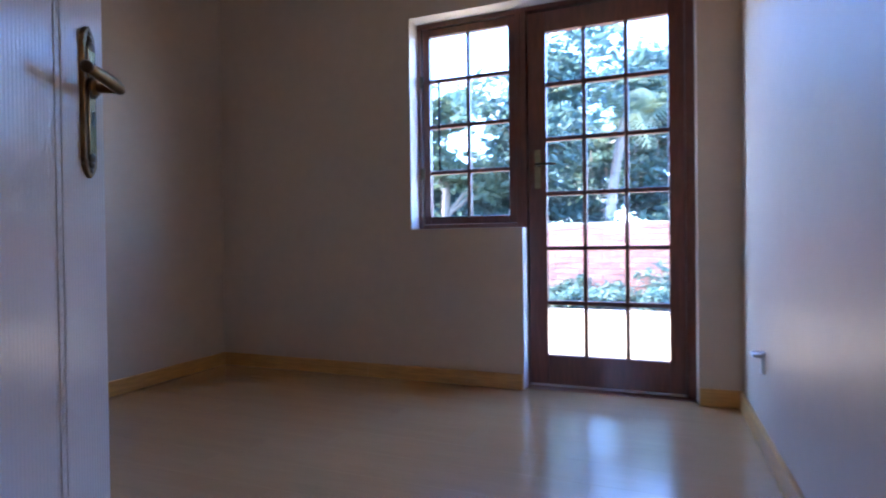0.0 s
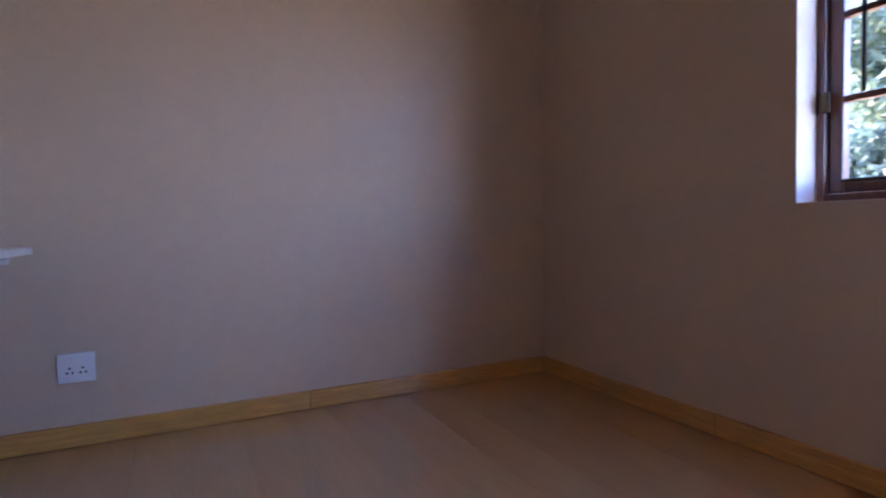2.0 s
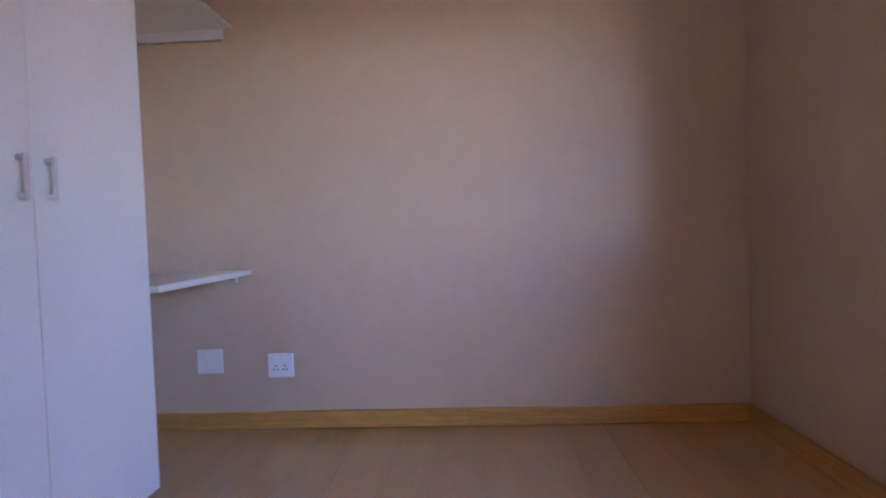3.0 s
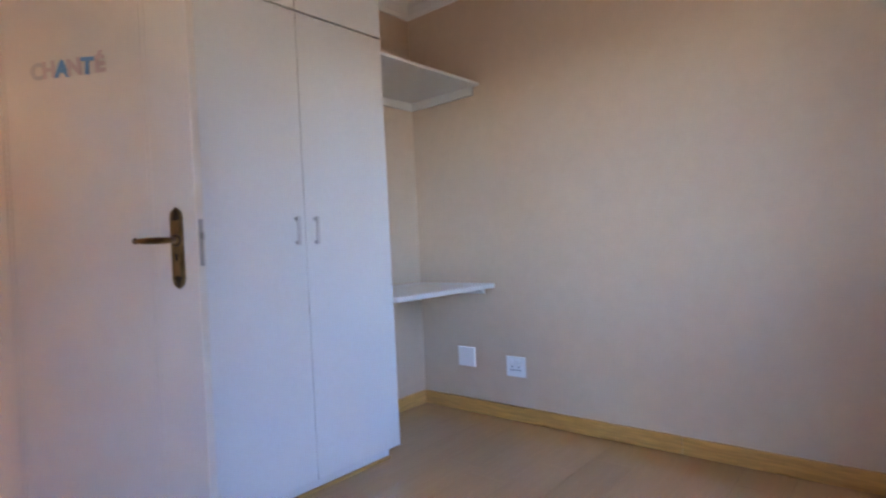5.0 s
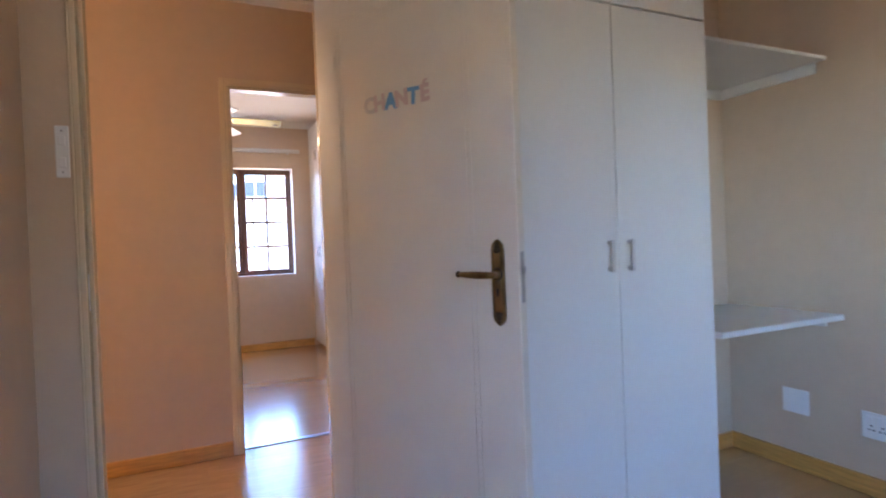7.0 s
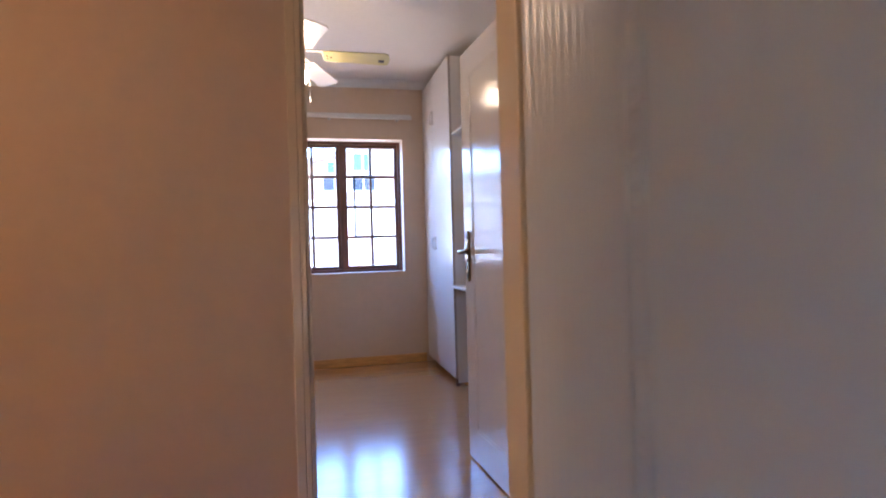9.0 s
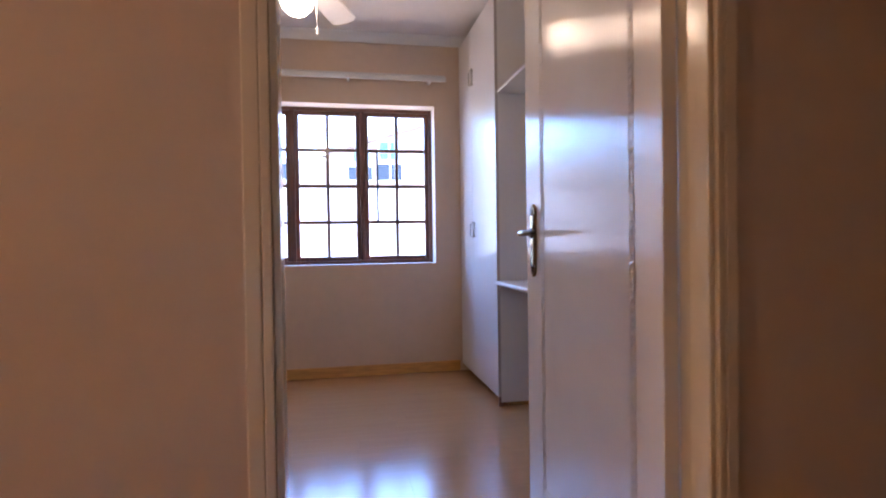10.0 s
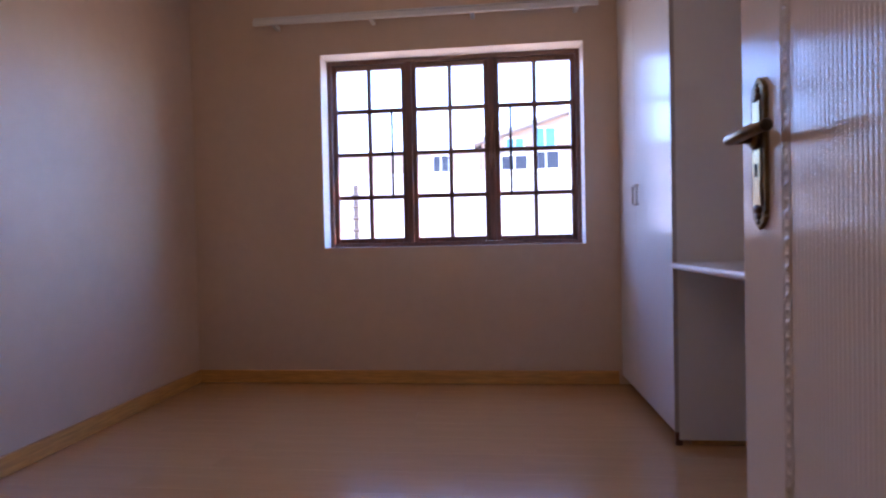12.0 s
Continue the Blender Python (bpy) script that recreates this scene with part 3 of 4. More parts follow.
for x0_, x1_ in ((-1.0515, -1.036), (-0.251, -0.239)):
    part("rebate_stop", box(x0_, YA + 0.0225, 0.0, x1_, YA + 0.0445, 2.0915, 0.002), M_HARD, gd)
part("weather_bar", box(dx0, YA - 0.03, 0.0, dx1, YA + 0.035, 0.007, 0.002), M_SATIN, gd)
part("threshold", box(-1.0545, AY1 + 0.0505, -0.118, -0.1945, 3.169, -0.002, 0.003), M_HARD, gd)
hp = part("handle_plate", box(-1.012, YA - 0.031, 1.10, -0.976, YA - 0.0225, 1.32, 0.003), M_BRASS_LT, gd, "polished brass handle plate")
lv = cyl((-0.994, YA - 0.03, 1.235), (-0.994, YA - 0.07, 1.235), 0.008)
add_cyl(lv, (-0.999, YA - 0.068, 1.235), (-0.885, YA - 0.068, 1.232), 0.008, 0.0065)
part("lever", lv, M_BRASS_DK, hp, smooth=True)

# second room: three casements
YB = BY0 - 0.180
w2 = thing("window_2", 0, 0, 0, 0, "reddish hardwood cottage pane window of three casements", "window", kind="structure")
ring(w2, "window_frame", -1.575, 0.100, 0.878, 2.136, 0.030, YB - 0.04, YB + 0.04, M_HARD_B)
for xm in (-0.4535, -1.003):
    part("mullion", box(xm - 0.02, YB - 0.04, 0.908, xm + 0.02, YB + 0.04, 2.106, 0.004), M_HARD_B, w2)
for x0, x1 in ((-0.4335, 0.070), (-0.983, -0.4735), (-1.545, -1.023)):
    sash(w2, x0, x1, 0.908, 2.106, 0.032, YB, M_HARD_B, 0.029)
for xb in (-0.335, -1.125):
    part("window_bar", cyl((xb, YB + 0.020, 1.21), (xb, YB + 0.020, 1.79), 0.009), M_BAR, w2, smooth=True)
tagged(part("window_2_sill", box(-1.5749, YB + 0.041, 0.8771, 0.0999, BY0 - 0.001, 0.8800), M_CEIL), kind="structure")


# ---- white painted reveals ----
def lining(x0, y0, z0, x1, y1, z1):
    tagged(part("trim_reveal", box(x0, y0, z0, x1, y1, z1), M_CEIL), kind="structure")


lining(-1.7199, AY1 + 0.001, 0.889, -1.717, YA - 0.041, 2.117)
lining(-1.7199, AY1 + 0.001, 0.8851, -1.0581, YA - 0.041, 0.888)
lining(-1.7199, AY1 + 0.001, 2.1171, -0.195, YA - 0.046, 2.1199)
lining(-1.0579, AY1 + 0.001, 0.003, -1.055, YA - 0.046, 0.884)
lining(0.0971, YB + 0.041, 0.881, 0.0999, BY0 - 0.001, 2.133)
lining(-1.5749, YB + 0.041, 0.881, -1.5721, BY0 - 0.001, 2.133)
lining(-1.5749, YB + 0.041, 2.1331, 0.0999, BY0 - 0.001, 2.1359)


# ---- curtain rails ----
def rail(x0, x1, y, z, side, label):
    r = thing("curtain_rail", (x0 + x1) / 2, y, z, 0, label, "curtain rail")
    h = (x1 - x0) / 2
    part("track", box(-h, -0.012, -0.017, h, 0.012, 0.017, 0.004), M_MELA, r)
    part("lip", box(-h + 0.01, -0.016, 0.019, h - 0.01, 0.016, 0.026, 0.002), M_MELA, r)
    for k in range(4):
        xk = -h + 0.12 + k * (2 * h - 0.24) / 3
        a, b = sorted((side * 0.0165, side * 0.1185))
        part("bracket", box(xk - 0.012, a, -0.012, xk + 0.012, b, 0.012, 0.002), M_MELA, r)
    return r


rail(-1.650, 0.490, BY0 + 0.12, 2.316, -1, "white curtain rail fixed above the yard window")
rail(-2.21, 0.0 - 0.04, AY1 - 0.12, 2.315, 1, "white curtain rail fixed above the garden window")


# ---- built-in furniture, first room ----
def cupboard_door(parent, x0, x1, z0, z1, y, handle_x=None, handle_z=None):
    d = part("door", box(x0 + 0.002, y - 0.018, z0, x1 - 0.002, y, z1, 0.002), M_MELA, parent)
    if handle_x is not None:
        h = bmesh.new()
        add_box(h, handle_x - 0.007, y + 0.018, handle_z - 0.058, handle_x + 0.007, y + 0.028, handle_z + 0.058, 0.003)
        for dz in (-0.048, 0.048):
            add_box(h, handle_x - 0.006, y + 0.0003, handle_z + dz - 0.007, handle_x + 0.006, y + 0.0185, handle_z + dz + 0.007, 0.001)
        part("handle", h, M_PULL, d, "grey bar pull handle")
    return d


wa = thing("wardrobe", -1.86, 0, 0, 0, "white melamine built-in wardrobe with two tall doors and top cupboards", "wardrobe")
part("body", box(-0.472, 0.002, 0.078, 0.472, 0.540, 2.568, 0.001), M_MELA, wa)
part("plinth", box(-0.466, 0.002, 0, 0.466, 0.485, 0.077), M_MELA, wa)
part("plinth_strip", box(-0.466, 0.4855, 0.001, 0.466, 0.497, 0.018, 0.004), M_PINE, wa, "pine quarter-round strip")
cupboard_door(wa, -0.475, 0.003, 0.08, 2.006, 0.560, -0.043, 1.108)
cupboard_door(wa, 0.003, 0.475, 0.08, 2.006, 0.560, 0.049, 1.108)
cupboard_door(wa, -0.475, 0.003, 2.014, 2.566, 0.560)
cupboard_door(wa, 0.003, 0.475, 2.014, 2.566, 0.560)
for xx in (-0.035, 0.04):
    k = bmesh.new()
    add_cyl(k, (xx, 0.5605, 2.10), (xx, 0.580, 2.10), 0.006, 0.012)
    part("knob", k, M_PULL, wa, smooth=True)

dk = thing("desk_shelf", -2.73, 0.0, 0.758, 0, "white melamine desk shelf fitted between wardrobe and wall", "desk")
part("top", box(-0.394, 0.001, 0, 0.394, 0.593, 0.026, 0.004), M_MELA, dk)
part("batten", box(-0.393, 0.001, -0.036, -0.375, 0.52, -0.0005, 0.002), M_MELA, dk)
part("batten", box(-0.374, 0.001, -0.036, 0.393, 0.018, -0.0005, 0.002), M_MELA, dk)
part("bracket", box(-0.372, 0.49, -0.018, -0.340, 0.53, -0.0005, 0.003), M_PULL, dk)
sh = thing("wall_shelf", -2.73, 0.0, 1.944, 0, "white melamine shelf on battens above the desk shelf", "shelf")
part("board", box(-0.394, 0.001, 0, 0.394, 0.550, 0.016, 0.002), M_MELA, sh)
part("batten", box(-0.393, 0.001, -0.05, -0.375, 0.505, -0.0005, 0.002), M_MELA, sh)
part("batten", box(-0.374, 0.001, -0.05, 0.393, 0.018, -0.0005, 0.002), M_MELA, sh)


def wall_plate(name, loc, rz, w, h, label, cat, kind_):
    p = thing(name, *loc, rz, label, cat)
    part("cover", box(-w / 2, 0, -h / 2, w / 2, 0.009, h / 2, 0.003), M_PLASTIC, p)
    if kind_ == "socket":
        part("face", box(-w * 0.38, 0.0092, -h * 0.38, w * 0.38, 0.0122, h * 0.38, 0.002), M_PLASTIC, p)
        for sx in (-0.022, 0.022):
            for ddx, ddz in ((0, 0.012), (-0.009, -0.006), (0.009, -0.006)):
                part("hole", cyl((sx + ddx, 0.0124, ddz - 0.012), (sx + ddx, 0.013, ddz - 0.012), 0.0044, seg=10), M_BLACK, p)
            part("switch", box(sx - 0.007, 0.0124, 0.022, sx + 0.007, 0.0165, 0.038, 0.0015), M_PLASTIC, p)
    elif kind_ == "switch":
        for zz in (-0.035, 0.035):
            part("rocker", box(-0.010, 0.0092, zz - 0.016, 0.010, 0.014, zz + 0.016, 0.002), M_PLASTIC, p)
        for zz in (-0.066, 0.066):
            part("screw", cyl((0, 0.0092, zz), (0, 0.0102, zz), 0.003, seg=10), M_STEEL, p)
    else:
        for xx in (-0.04, 0.04):
            part("screw", cyl((xx, 0.0092, 0), (xx, 0.0102, 0), 0.0035, seg=10), M_PLASTIC, p)
    return p


wall_plate("blank_cover_plate", (AX0, 0.362, 0.336), -90, 0.128, 0.118, "white square blank cover plate on the wall", "wall plate", "blank")
wall_plate("power_socket", (AX0, 0.715, 0.310), -90, 0.126, 0.115, "white plastic double power socket on the wall", "socket", "socket")
wall_plate("light_switch", (-0.100, AY0, 1.515), 0, 0.038, 0.165, "narrow white light switch beside the door frame", "light switch", "switch")
st = thing("door_holder", AX1, 2.40, 0.335, 90, "small white door holder fixed low on the wall", "door holder")
part("base", box(-0.018, 0, -0.045, 0.018, 0.012, 0.04, 0.003), M_PLASTIC, st)
part("peg", box(-0.03, 0.0122, 0.02, 0.03, 0.045, 0.036, 0.004), M_PLASTIC, st)
wall_plate("light_switch", (-0.545, BY1, 1.45), 180, 0.075, 0.12, "white light switch beside the second room door", "light switch", "switch")


# ---- built-in furniture, second room ----
XF = -1.780
wb = thing("wardrobe", XF, -4.11, 0, 0, "white melamine wardrobe with top cupboards and loop handles", "wardrobe")
part("body", box(-0.598, -0.506, 0.08, -0.02, 0.510, 2.60, 0.001), M_MELA_GLOSS, wb)
part("plinth", box(-0.590, -0.50, 0, -0.075, 0.495, 0.079), M_PINE_Y, wb, "stained timber plinth")
for y0, y1 in ((-0.506, -0.112), (-0.112, 0.510)):
    part("door", box(-0.018, y0 + 0.002, 0.06, 0.0, y1 - 0.002, 2.606, 0.002), M_MELA_GLOSS, wb)
part("end_panel", box(-0.598, 0.5103, 0.026, -0.0175, 0.5137, 2.60), M_MELA_GLOSS, wb)
part("plinth_end", box(-0.032, 0.4955, 0, -0.002, 0.512, 0.078, 0.002), M_HARD_B, wb, "reddish timber plinth end")
part("edge_strip", box(-0.017, 0.5102, 0.06, 0.001, 0.514, 2.606), M_MELA_DK, wb, "grey edging strip")
for hz in (1.135, 2.235):
    h = bmesh.new()
    y0, y1 = -0.085, 0.0
    for a, b in (((0.022, y0, hz - 0.05), (0.022, y0, hz + 0.05)), ((0.022, y1, hz - 0.05), (0.022, y1, hz + 0.05)), ((0.022, y0, hz + 0.05), (0.022, y1, hz + 0.05)), ((0.022, y0, hz - 0.05), (0.022, y1, hz - 0.05))):
        add_cyl(h, a, b, 0.006, seg=10)
    for zz in (-0.05, 0.05):
        add_cyl(h, (0.0005, (y0 + y1) / 2, hz + zz), (0.022, (y0 + y1) / 2, hz + zz), 0.005, seg=10)
    part("handle", h, M_PULL, wb, "grey loop handle", smooth=True)

bd2 = thing("desk_shelf", -2.03, -2.80, 0.772, 0, "white bullnosed desk top fitted beside the wardrobe", "desk")
bm = box(-0.349, -0.786, 0, 0.264, 0.40, 0.028)
bmesh.ops.bevel(bm, geom=[e for e in bm.edges if all(v.co.x > 0.25 for v in e.verts) and abs(e.verts[0].co.y - e.verts[1].co.y) > 0.5], offset=0.012, segments=3, profile=0.5, affect='EDGES')
part("top", bm, M_MELA_GLOSS, bd2)
part("end_panel", box(-0.349, 0.36, -0.771, 0.24, 0.378, -0.0005, 0.001), M_MELA_GLOSS, bd2)
ob = thing("wall_shelf", -2.03, -2.80, 1.975, 0, "white melamine shelf above the desk top", "shelf")
part("board", box(-0.349, -0.786, 0, 0.24, 0.40, 0.018, 0.002), M_MELA_GLOSS, ob)
pn = thing("cupboard_gable", -2.08, -2.40, 0, 0, "tall white melamine cupboard behind the open door", "cupboard")
part("panel", box(-0.298, 0.002, 0.08, 0.28, 0.9, 2.60, 0.001), M_MELA_GLOSS, pn)
part("plinth", box(-0.29, 0.01, 0, 0.24, 0.89, 0.079), M_PINE_Y, pn)


# ---- ceiling fan ----
FX, FY = -0.635, -2.80
fan = thing("ceiling_fan", FX, FY, BZ - 0.035, 0, "cream ceiling fan with five blades and a lit globe", "ceiling fan")
part("canopy", cyl((0, 0, -0.06), (0, 0, 0.035), 0.03, 0.07, 24), M_FAN, fan, smooth=True)
part("rod", cyl((0, 0, -0.22), (0, 0, -0.06), 0.012), M_FAN, fan, smooth=True)
mo = cyl((0, 0, -0.31), (0, 0, -0.27), 0.085, 0.115, 28)
add_cyl(mo, (0, 0, -0.27), (0, 0, -0.235), 0.115, 0.105, 28)
add_cyl(mo, (0, 0, -0.235), (0, 0, -0.21), 0.105, 0.04, 28)
part("motor", mo, M_FAN, fan)
part("switch_cup", cyl((0, 0, -0.425), (0, 0, -0.31), 0.045, 0.06, 24), M_FAN, fan, smooth=True)
part("globe_collar", cyl((0, 0, -0.445), (0, 0, -0.424), 0.05, 0.052, 24), M_BRASS_LT, fan, "brass globe collar", smooth=True)
gl = bmesh.new()
bmesh.ops.create_uvsphere(gl, u_segments=28, v_segments=16, radius=0.073, matrix=Matrix.LocRotScale((0, 0, -0.508), None, (1, 1, 0.98)))
part("globe", gl, M_GLOBE, fan, "lit white opal globe", smooth=True)
for k in range(5):
    a = radians(174.5 + 72 * k)
    rot = Matrix.Rotation(a, 4, 'Z') @ Matrix.Translation((0, 0, -0.352)) @ Matrix.Rotation(radians(2.5), 4, 'Y') @ Matrix.Translation((0, 0, 0.352))
    bl = outline([(0.17, -0.048), (0.20, -0.058), (0.53, -0.068), (0.555, -0.055), (0.565, 0.0), (0.555, 0.055), (0.53, 0.068), (0.20, 0.058), (0.17, 0.048)], -0.003, 0.003)
    bl.transform(rot @ Matrix.Translation((0, 0, -0.372)) @ Matrix.Rotation(radians(-10), 4, 'X') @ Matrix.Rotation(radians(90), 4, 'X'))
    b_ob = part("blade", bl, M_BLADE if k == 0 else M_BLADE_W, fan)
    ir = box(0.07, -0.012, -0.352, 0.20, 0.012, -0.346, 0.002)
    add_box(ir, 0.165, -0.03, -0.3675, 0.22, 0.03, -0.3625, 0.002)
    add_box(ir, 0.165, -0.012, -0.366, 0.175, 0.012, -0.346, 0.001)
    ir.transform(rot)
    part("blade_iron", ir, M_FAN, b_ob)
    for sx, sy in ((0.19, -0.022), (0.19, 0.022), (0.212, 0.0)):
        sc = cyl((sx, sy, -0.3825), (sx, sy, -0.377), 0.0055, seg=8)
        sc.transform(rot)
        part("screw", sc, M_BRASS_DK, b_ob)
    if k == 0:
        mk = box(0.495, -0.02, -0.3855, 0.53, 0.02, -0.3835)
        mk.transform(rot)
        part("tip_mark", mk, M_BLACK, b_ob)
for dx, ln in ((-0.075, 0.17), (0.07, 0.13)):
    ch = cyl((dx * 1.15, -0.03, -0.44 - ln), (dx, -0.03, -0.39), 0.0008, seg=6)
    add_cyl(ch, (dx * 1.15, -0.03, -0.475 - ln), (dx * 1.15, -0.03, -0.44 - ln), 0.005, 0.003, 8)
    part("pull_chain", ch, M_PLASTIC, fan)


# ---- hall light ----
hl = thing("ceiling_light", 2.02, -0.62, HZ, 0, "round opal ceiling light glowing in the hall", "ceiling light")
part("base", cyl((0, 0, -0.025), (0, 0, 0), 0.13, 0.14, 28), M_FAN, hl)
gl = bmesh.new()
bmesh.ops.create_uvsphere(gl, u_segments=28, v_segments=14, radius=0.12, matrix=Matrix.LocRotScale((0, 0, -0.045), None, (1, 1, 0.6)))
part("globe", gl, M_HALLGLOBE, hl, "lit warm opal glass", smooth=True)


# ---- the garden and the yard ----
tagged(part("ground", box(-900, -900, -0.32, 900, 900, -0.12), M_GROUND), kind="structure")
tagged(part("pavement_garden", box(-9, 3.17, -0.119, 8, 6.75, -0.05), M_PAVE), kind="structure")
tagged(part("pavement_yard", box(-9, -10.0, -0.119, 8, -4.845, -0.05), M_YARD), kind="structure")


tagged(part("trim_bed_kerb", box(-9, 6.752, -0.119, 8, 6.87, -0.025, 0.008), M_KERB), kind="structure")
tagged(part("ground_planting_bed", box(-9, 6.872, -0.119, 8, 8.49, -0.06), M_SOIL), kind="structure")


def leaf_cloud(name, clumps, count, size, material, parent, rng):
    """Many small bent leaves scattered through uneven clumps (x, y, z, r)."""
    verts, faces = [], []
    for _ in range(count):
        cx, cy, cz, r = clumps[rng.randrange(len(clumps))]
        d = Vector((rng.gauss(0, 1), rng.gauss(0, 1), rng.gauss(0, 1))).normalized() * r * rng.random() ** 0.45
        c = Vector((cx, cy, cz)) + Vector((d.x, d.y, d.z * 0.85))
        u = Vector((rng.gauss(0, 1), rng.gauss(0, 1), rng.gauss(0, 0.7))).normalized()
        w = u.cross(Vector((rng.gauss(0, 1), rng.gauss(0, 1), rng.gauss(0, 1)))).normalized()
        s = size * (0.6 + 0.8 * rng.random())
        i = len(verts)
        n = u.cross(w) * s * 0.15
        verts += [c - u * s, c + w * s * 0.42 + n, c + u * s, c - w * s * 0.42 + n]
        faces += [(i, i + 1, i + 2), (i, i + 2, i + 3)]
    me = bpy.data.meshes.new(name)
    me.from_pydata([tuple(v) for v in verts], [], faces)
    me.materials.append(material)
    ob = new(name, me)
    ob.parent = parent
    return ob


def tree(x, y, h, spread, seed, material, label, leaves=3200):
    rng = random.Random(seed)
    t = thing("tree", x, y, -0.12, 0, label, "tree", "garden trees")
    tr = bmesh.new()
    p, r = Vector((0, 0, 0)), 0.16
    tips = []
    for k in range(5):
        q = p + Vector((rng.uniform(-0.14, 0.14), rng.uniform(-0.14, 0.14), h * 0.15))
        add_cyl(tr, p, q, r, r * 0.84, 10)
        p, r = q, r * 0.84
        if k >= 2:
            for _ in range(2):
                a = rng.uniform(0, 6.28)
                e = p + Vector((math.cos(a) * spread * rng.uniform(0.5, 0.9), math.sin(a) * spread * rng.uniform(0.5, 0.9), h * rng.uniform(0.08, 0.3)))
                mid = (p + e) / 2 + Vector((0, 0, h * 0.04))
                add_cyl(tr, p, mid, r * 0.55, r * 0.35, 8)
                add_cyl(tr, mid, e, r * 0.35, r * 0.12, 8)
                tips += [mid, e]
    part("trunk", tr, M_BARK, t)
    clumps = [(v.x + rng.uniform(-0.3, 0.3), v.y + rng.uniform(-0.3, 0.3), v.z + rng.uniform(-0.1, 0.5), spread * rng.uniform(0.28, 0.5)) for v in tips for _ in range(2)]
    leaf_cloud("crown", clumps, leaves, 0.11, material, t, rng)
    return t


def palm(x, y, h, seed, label, reach, lean):
    """A ringed leaning trunk with arching feather fronds."""
    rng = random.Random(seed)
    t = thing("palm_tree", x, y, -0.12, 0, label, "palm", "garden palms")
    tr = bmesh.new()
    n = 16
    for k in range(n):
        u0, u1 = k / n, (k + 1) / n
        add_cyl(tr, (lean * (u0 * u0 - 1), 0, h * u0), (lean * (u1 * u1 - 1), 0, h * u1), 0.105 - 0.02 * u0, 0.092 - 0.02 * u0, 12)
    part("trunk", tr, M_PALMBARK, t)
    for k in range(13):
        a, up = k * 2.4 + rng.uniform(-0.2, 0.2), rng.uniform(0.2, 1.25)
        length = reach * rng.uniform(0.85, 1.15)
        verts, faces = [], []
        prev = None
        for j in range(25):
            u = j / 24
            rad = length * u * math.cos(up * (1 - 0.5 * u))
            z = h - 0.05 + length * (math.sin(up) * u - 0.7 * u * u)
            c = Vector((math.cos(a) * rad, math.sin(a) * rad, z))
            side = Vector((-math.sin(a), math.cos(a), 0))
            if prev is not None:
                i = len(verts)
                wd = 0.026 * (1 - u) + 0.006
                verts += [prev - side * wd, prev + side * wd, c + side * wd * 0.95, c - side * wd * 0.95]
                faces.append((i, i + 1, i + 2, i + 3))
                for sg in (-1, 1):
                    ln = 0.55 * math.sin(math.pi * (0.1 + 0.86 * u)) * rng.uniform(0.85, 1.1)
                    tip = c + side * sg * ln * 0.85 + (c - prev).normalized() * ln * 0.6 + Vector((0, 0, -ln * 0.35))
                    i = len(verts)
                    verts += [prev, prev + (c - prev) * 0.62, tip]
                    faces.append((i, i + 1, i + 2))
            prev = c
        me = bpy.data.meshes.new("frond")
        me.from_pydata([tuple(v) for v in verts], [], faces)
        me.materials.append(M_PALM)
        f = new("frond", me)
        f.parent = t
    return t


def shrub(x, y, r, seed, material, label, n=900):
    rng = random.Random(seed)
    s = thing("shrub", x, y, -0.12, 0, label, "shrub", "garden shrubs")
    st_ = bmesh.new()
    cl = []
    for k in range(6):
        a = rng.uniform(0, 6.28)
        e = Vector((math.cos(a) * r * 0.7, math.sin(a) * r * 0.5, r * rng.uniform(0.7, 1.5)))
        add_cyl(st_, (0, 0, 0), e, 0.015, 0.006, 6)
        cl.append((e.x, e.y, e.z, r * rng.uniform(0.4, 0.6)))
        cl.append((e.x * 0.6, e.y * 0.6, e.z * 0.55, r * 0.45))
    part("stems", st_, M_BARK, s)
    leaf_cloud("foliage", cl, n, 0.055, material, s, rng)
    return s


GY = 8.5
tree(-4.3, 10.6, 3.3, 1.15, 3, M_LEAF_LT, "leafy garden tree behind the brick wall")
tree(-3.0, 9.9, 4.1, 1.35, 5, M_LEAF, "pale-trunked leafy garden tree behind the brick wall", 4200)
tree(0.5, 12.0, 4.3, 1.4, 8, M_LEAF, "leafy garden tree behind the brick wall", 4200)
tree(-7.5, 13.0, 4.4, 1.8, 14, M_LEAF, "leafy garden tree behind the brick wall")
tree(-1.9, 13.6, 4.2, 1.9, 17, M_LEAF, "leafy garden tree behind the brick wall", 4600)
palm(-0.88, 10.7, 3.25, 21, "feathery palm tree with a pale trunk behind the brick wall", 2.1, 0.35)
palm(0.35, 11.6, 3.5, 22, "feathery palm tree behind the brick wall", 1.9, -0.2)
for k, (x, r) in enumerate(((-4.4, 0.5), (-3.5, 0.4), (-2.75, 0.5), (-1.9, 0.42), (-0.85, 0.45), (0.2, 0.5), (1.1, 0.45))):
    shrub(x, GY + 0.75, r * 1.25, 40 + k, M_LEAF_LT if k % 2 else M_LEAF, "leafy shrub behind the brick garden wall")
for k, (x, r) in enumerate(((-3.1, 0.26), (-2.2, 0.22), (-1.5, 0.26), (-0.9, 0.2), (-0.25, 0.36), (0.7, 0.26))):
    shrub(x, GY - 0.55, r, 60 + k, M_LEAF, "small shrub at the foot of the brick wall", 500)

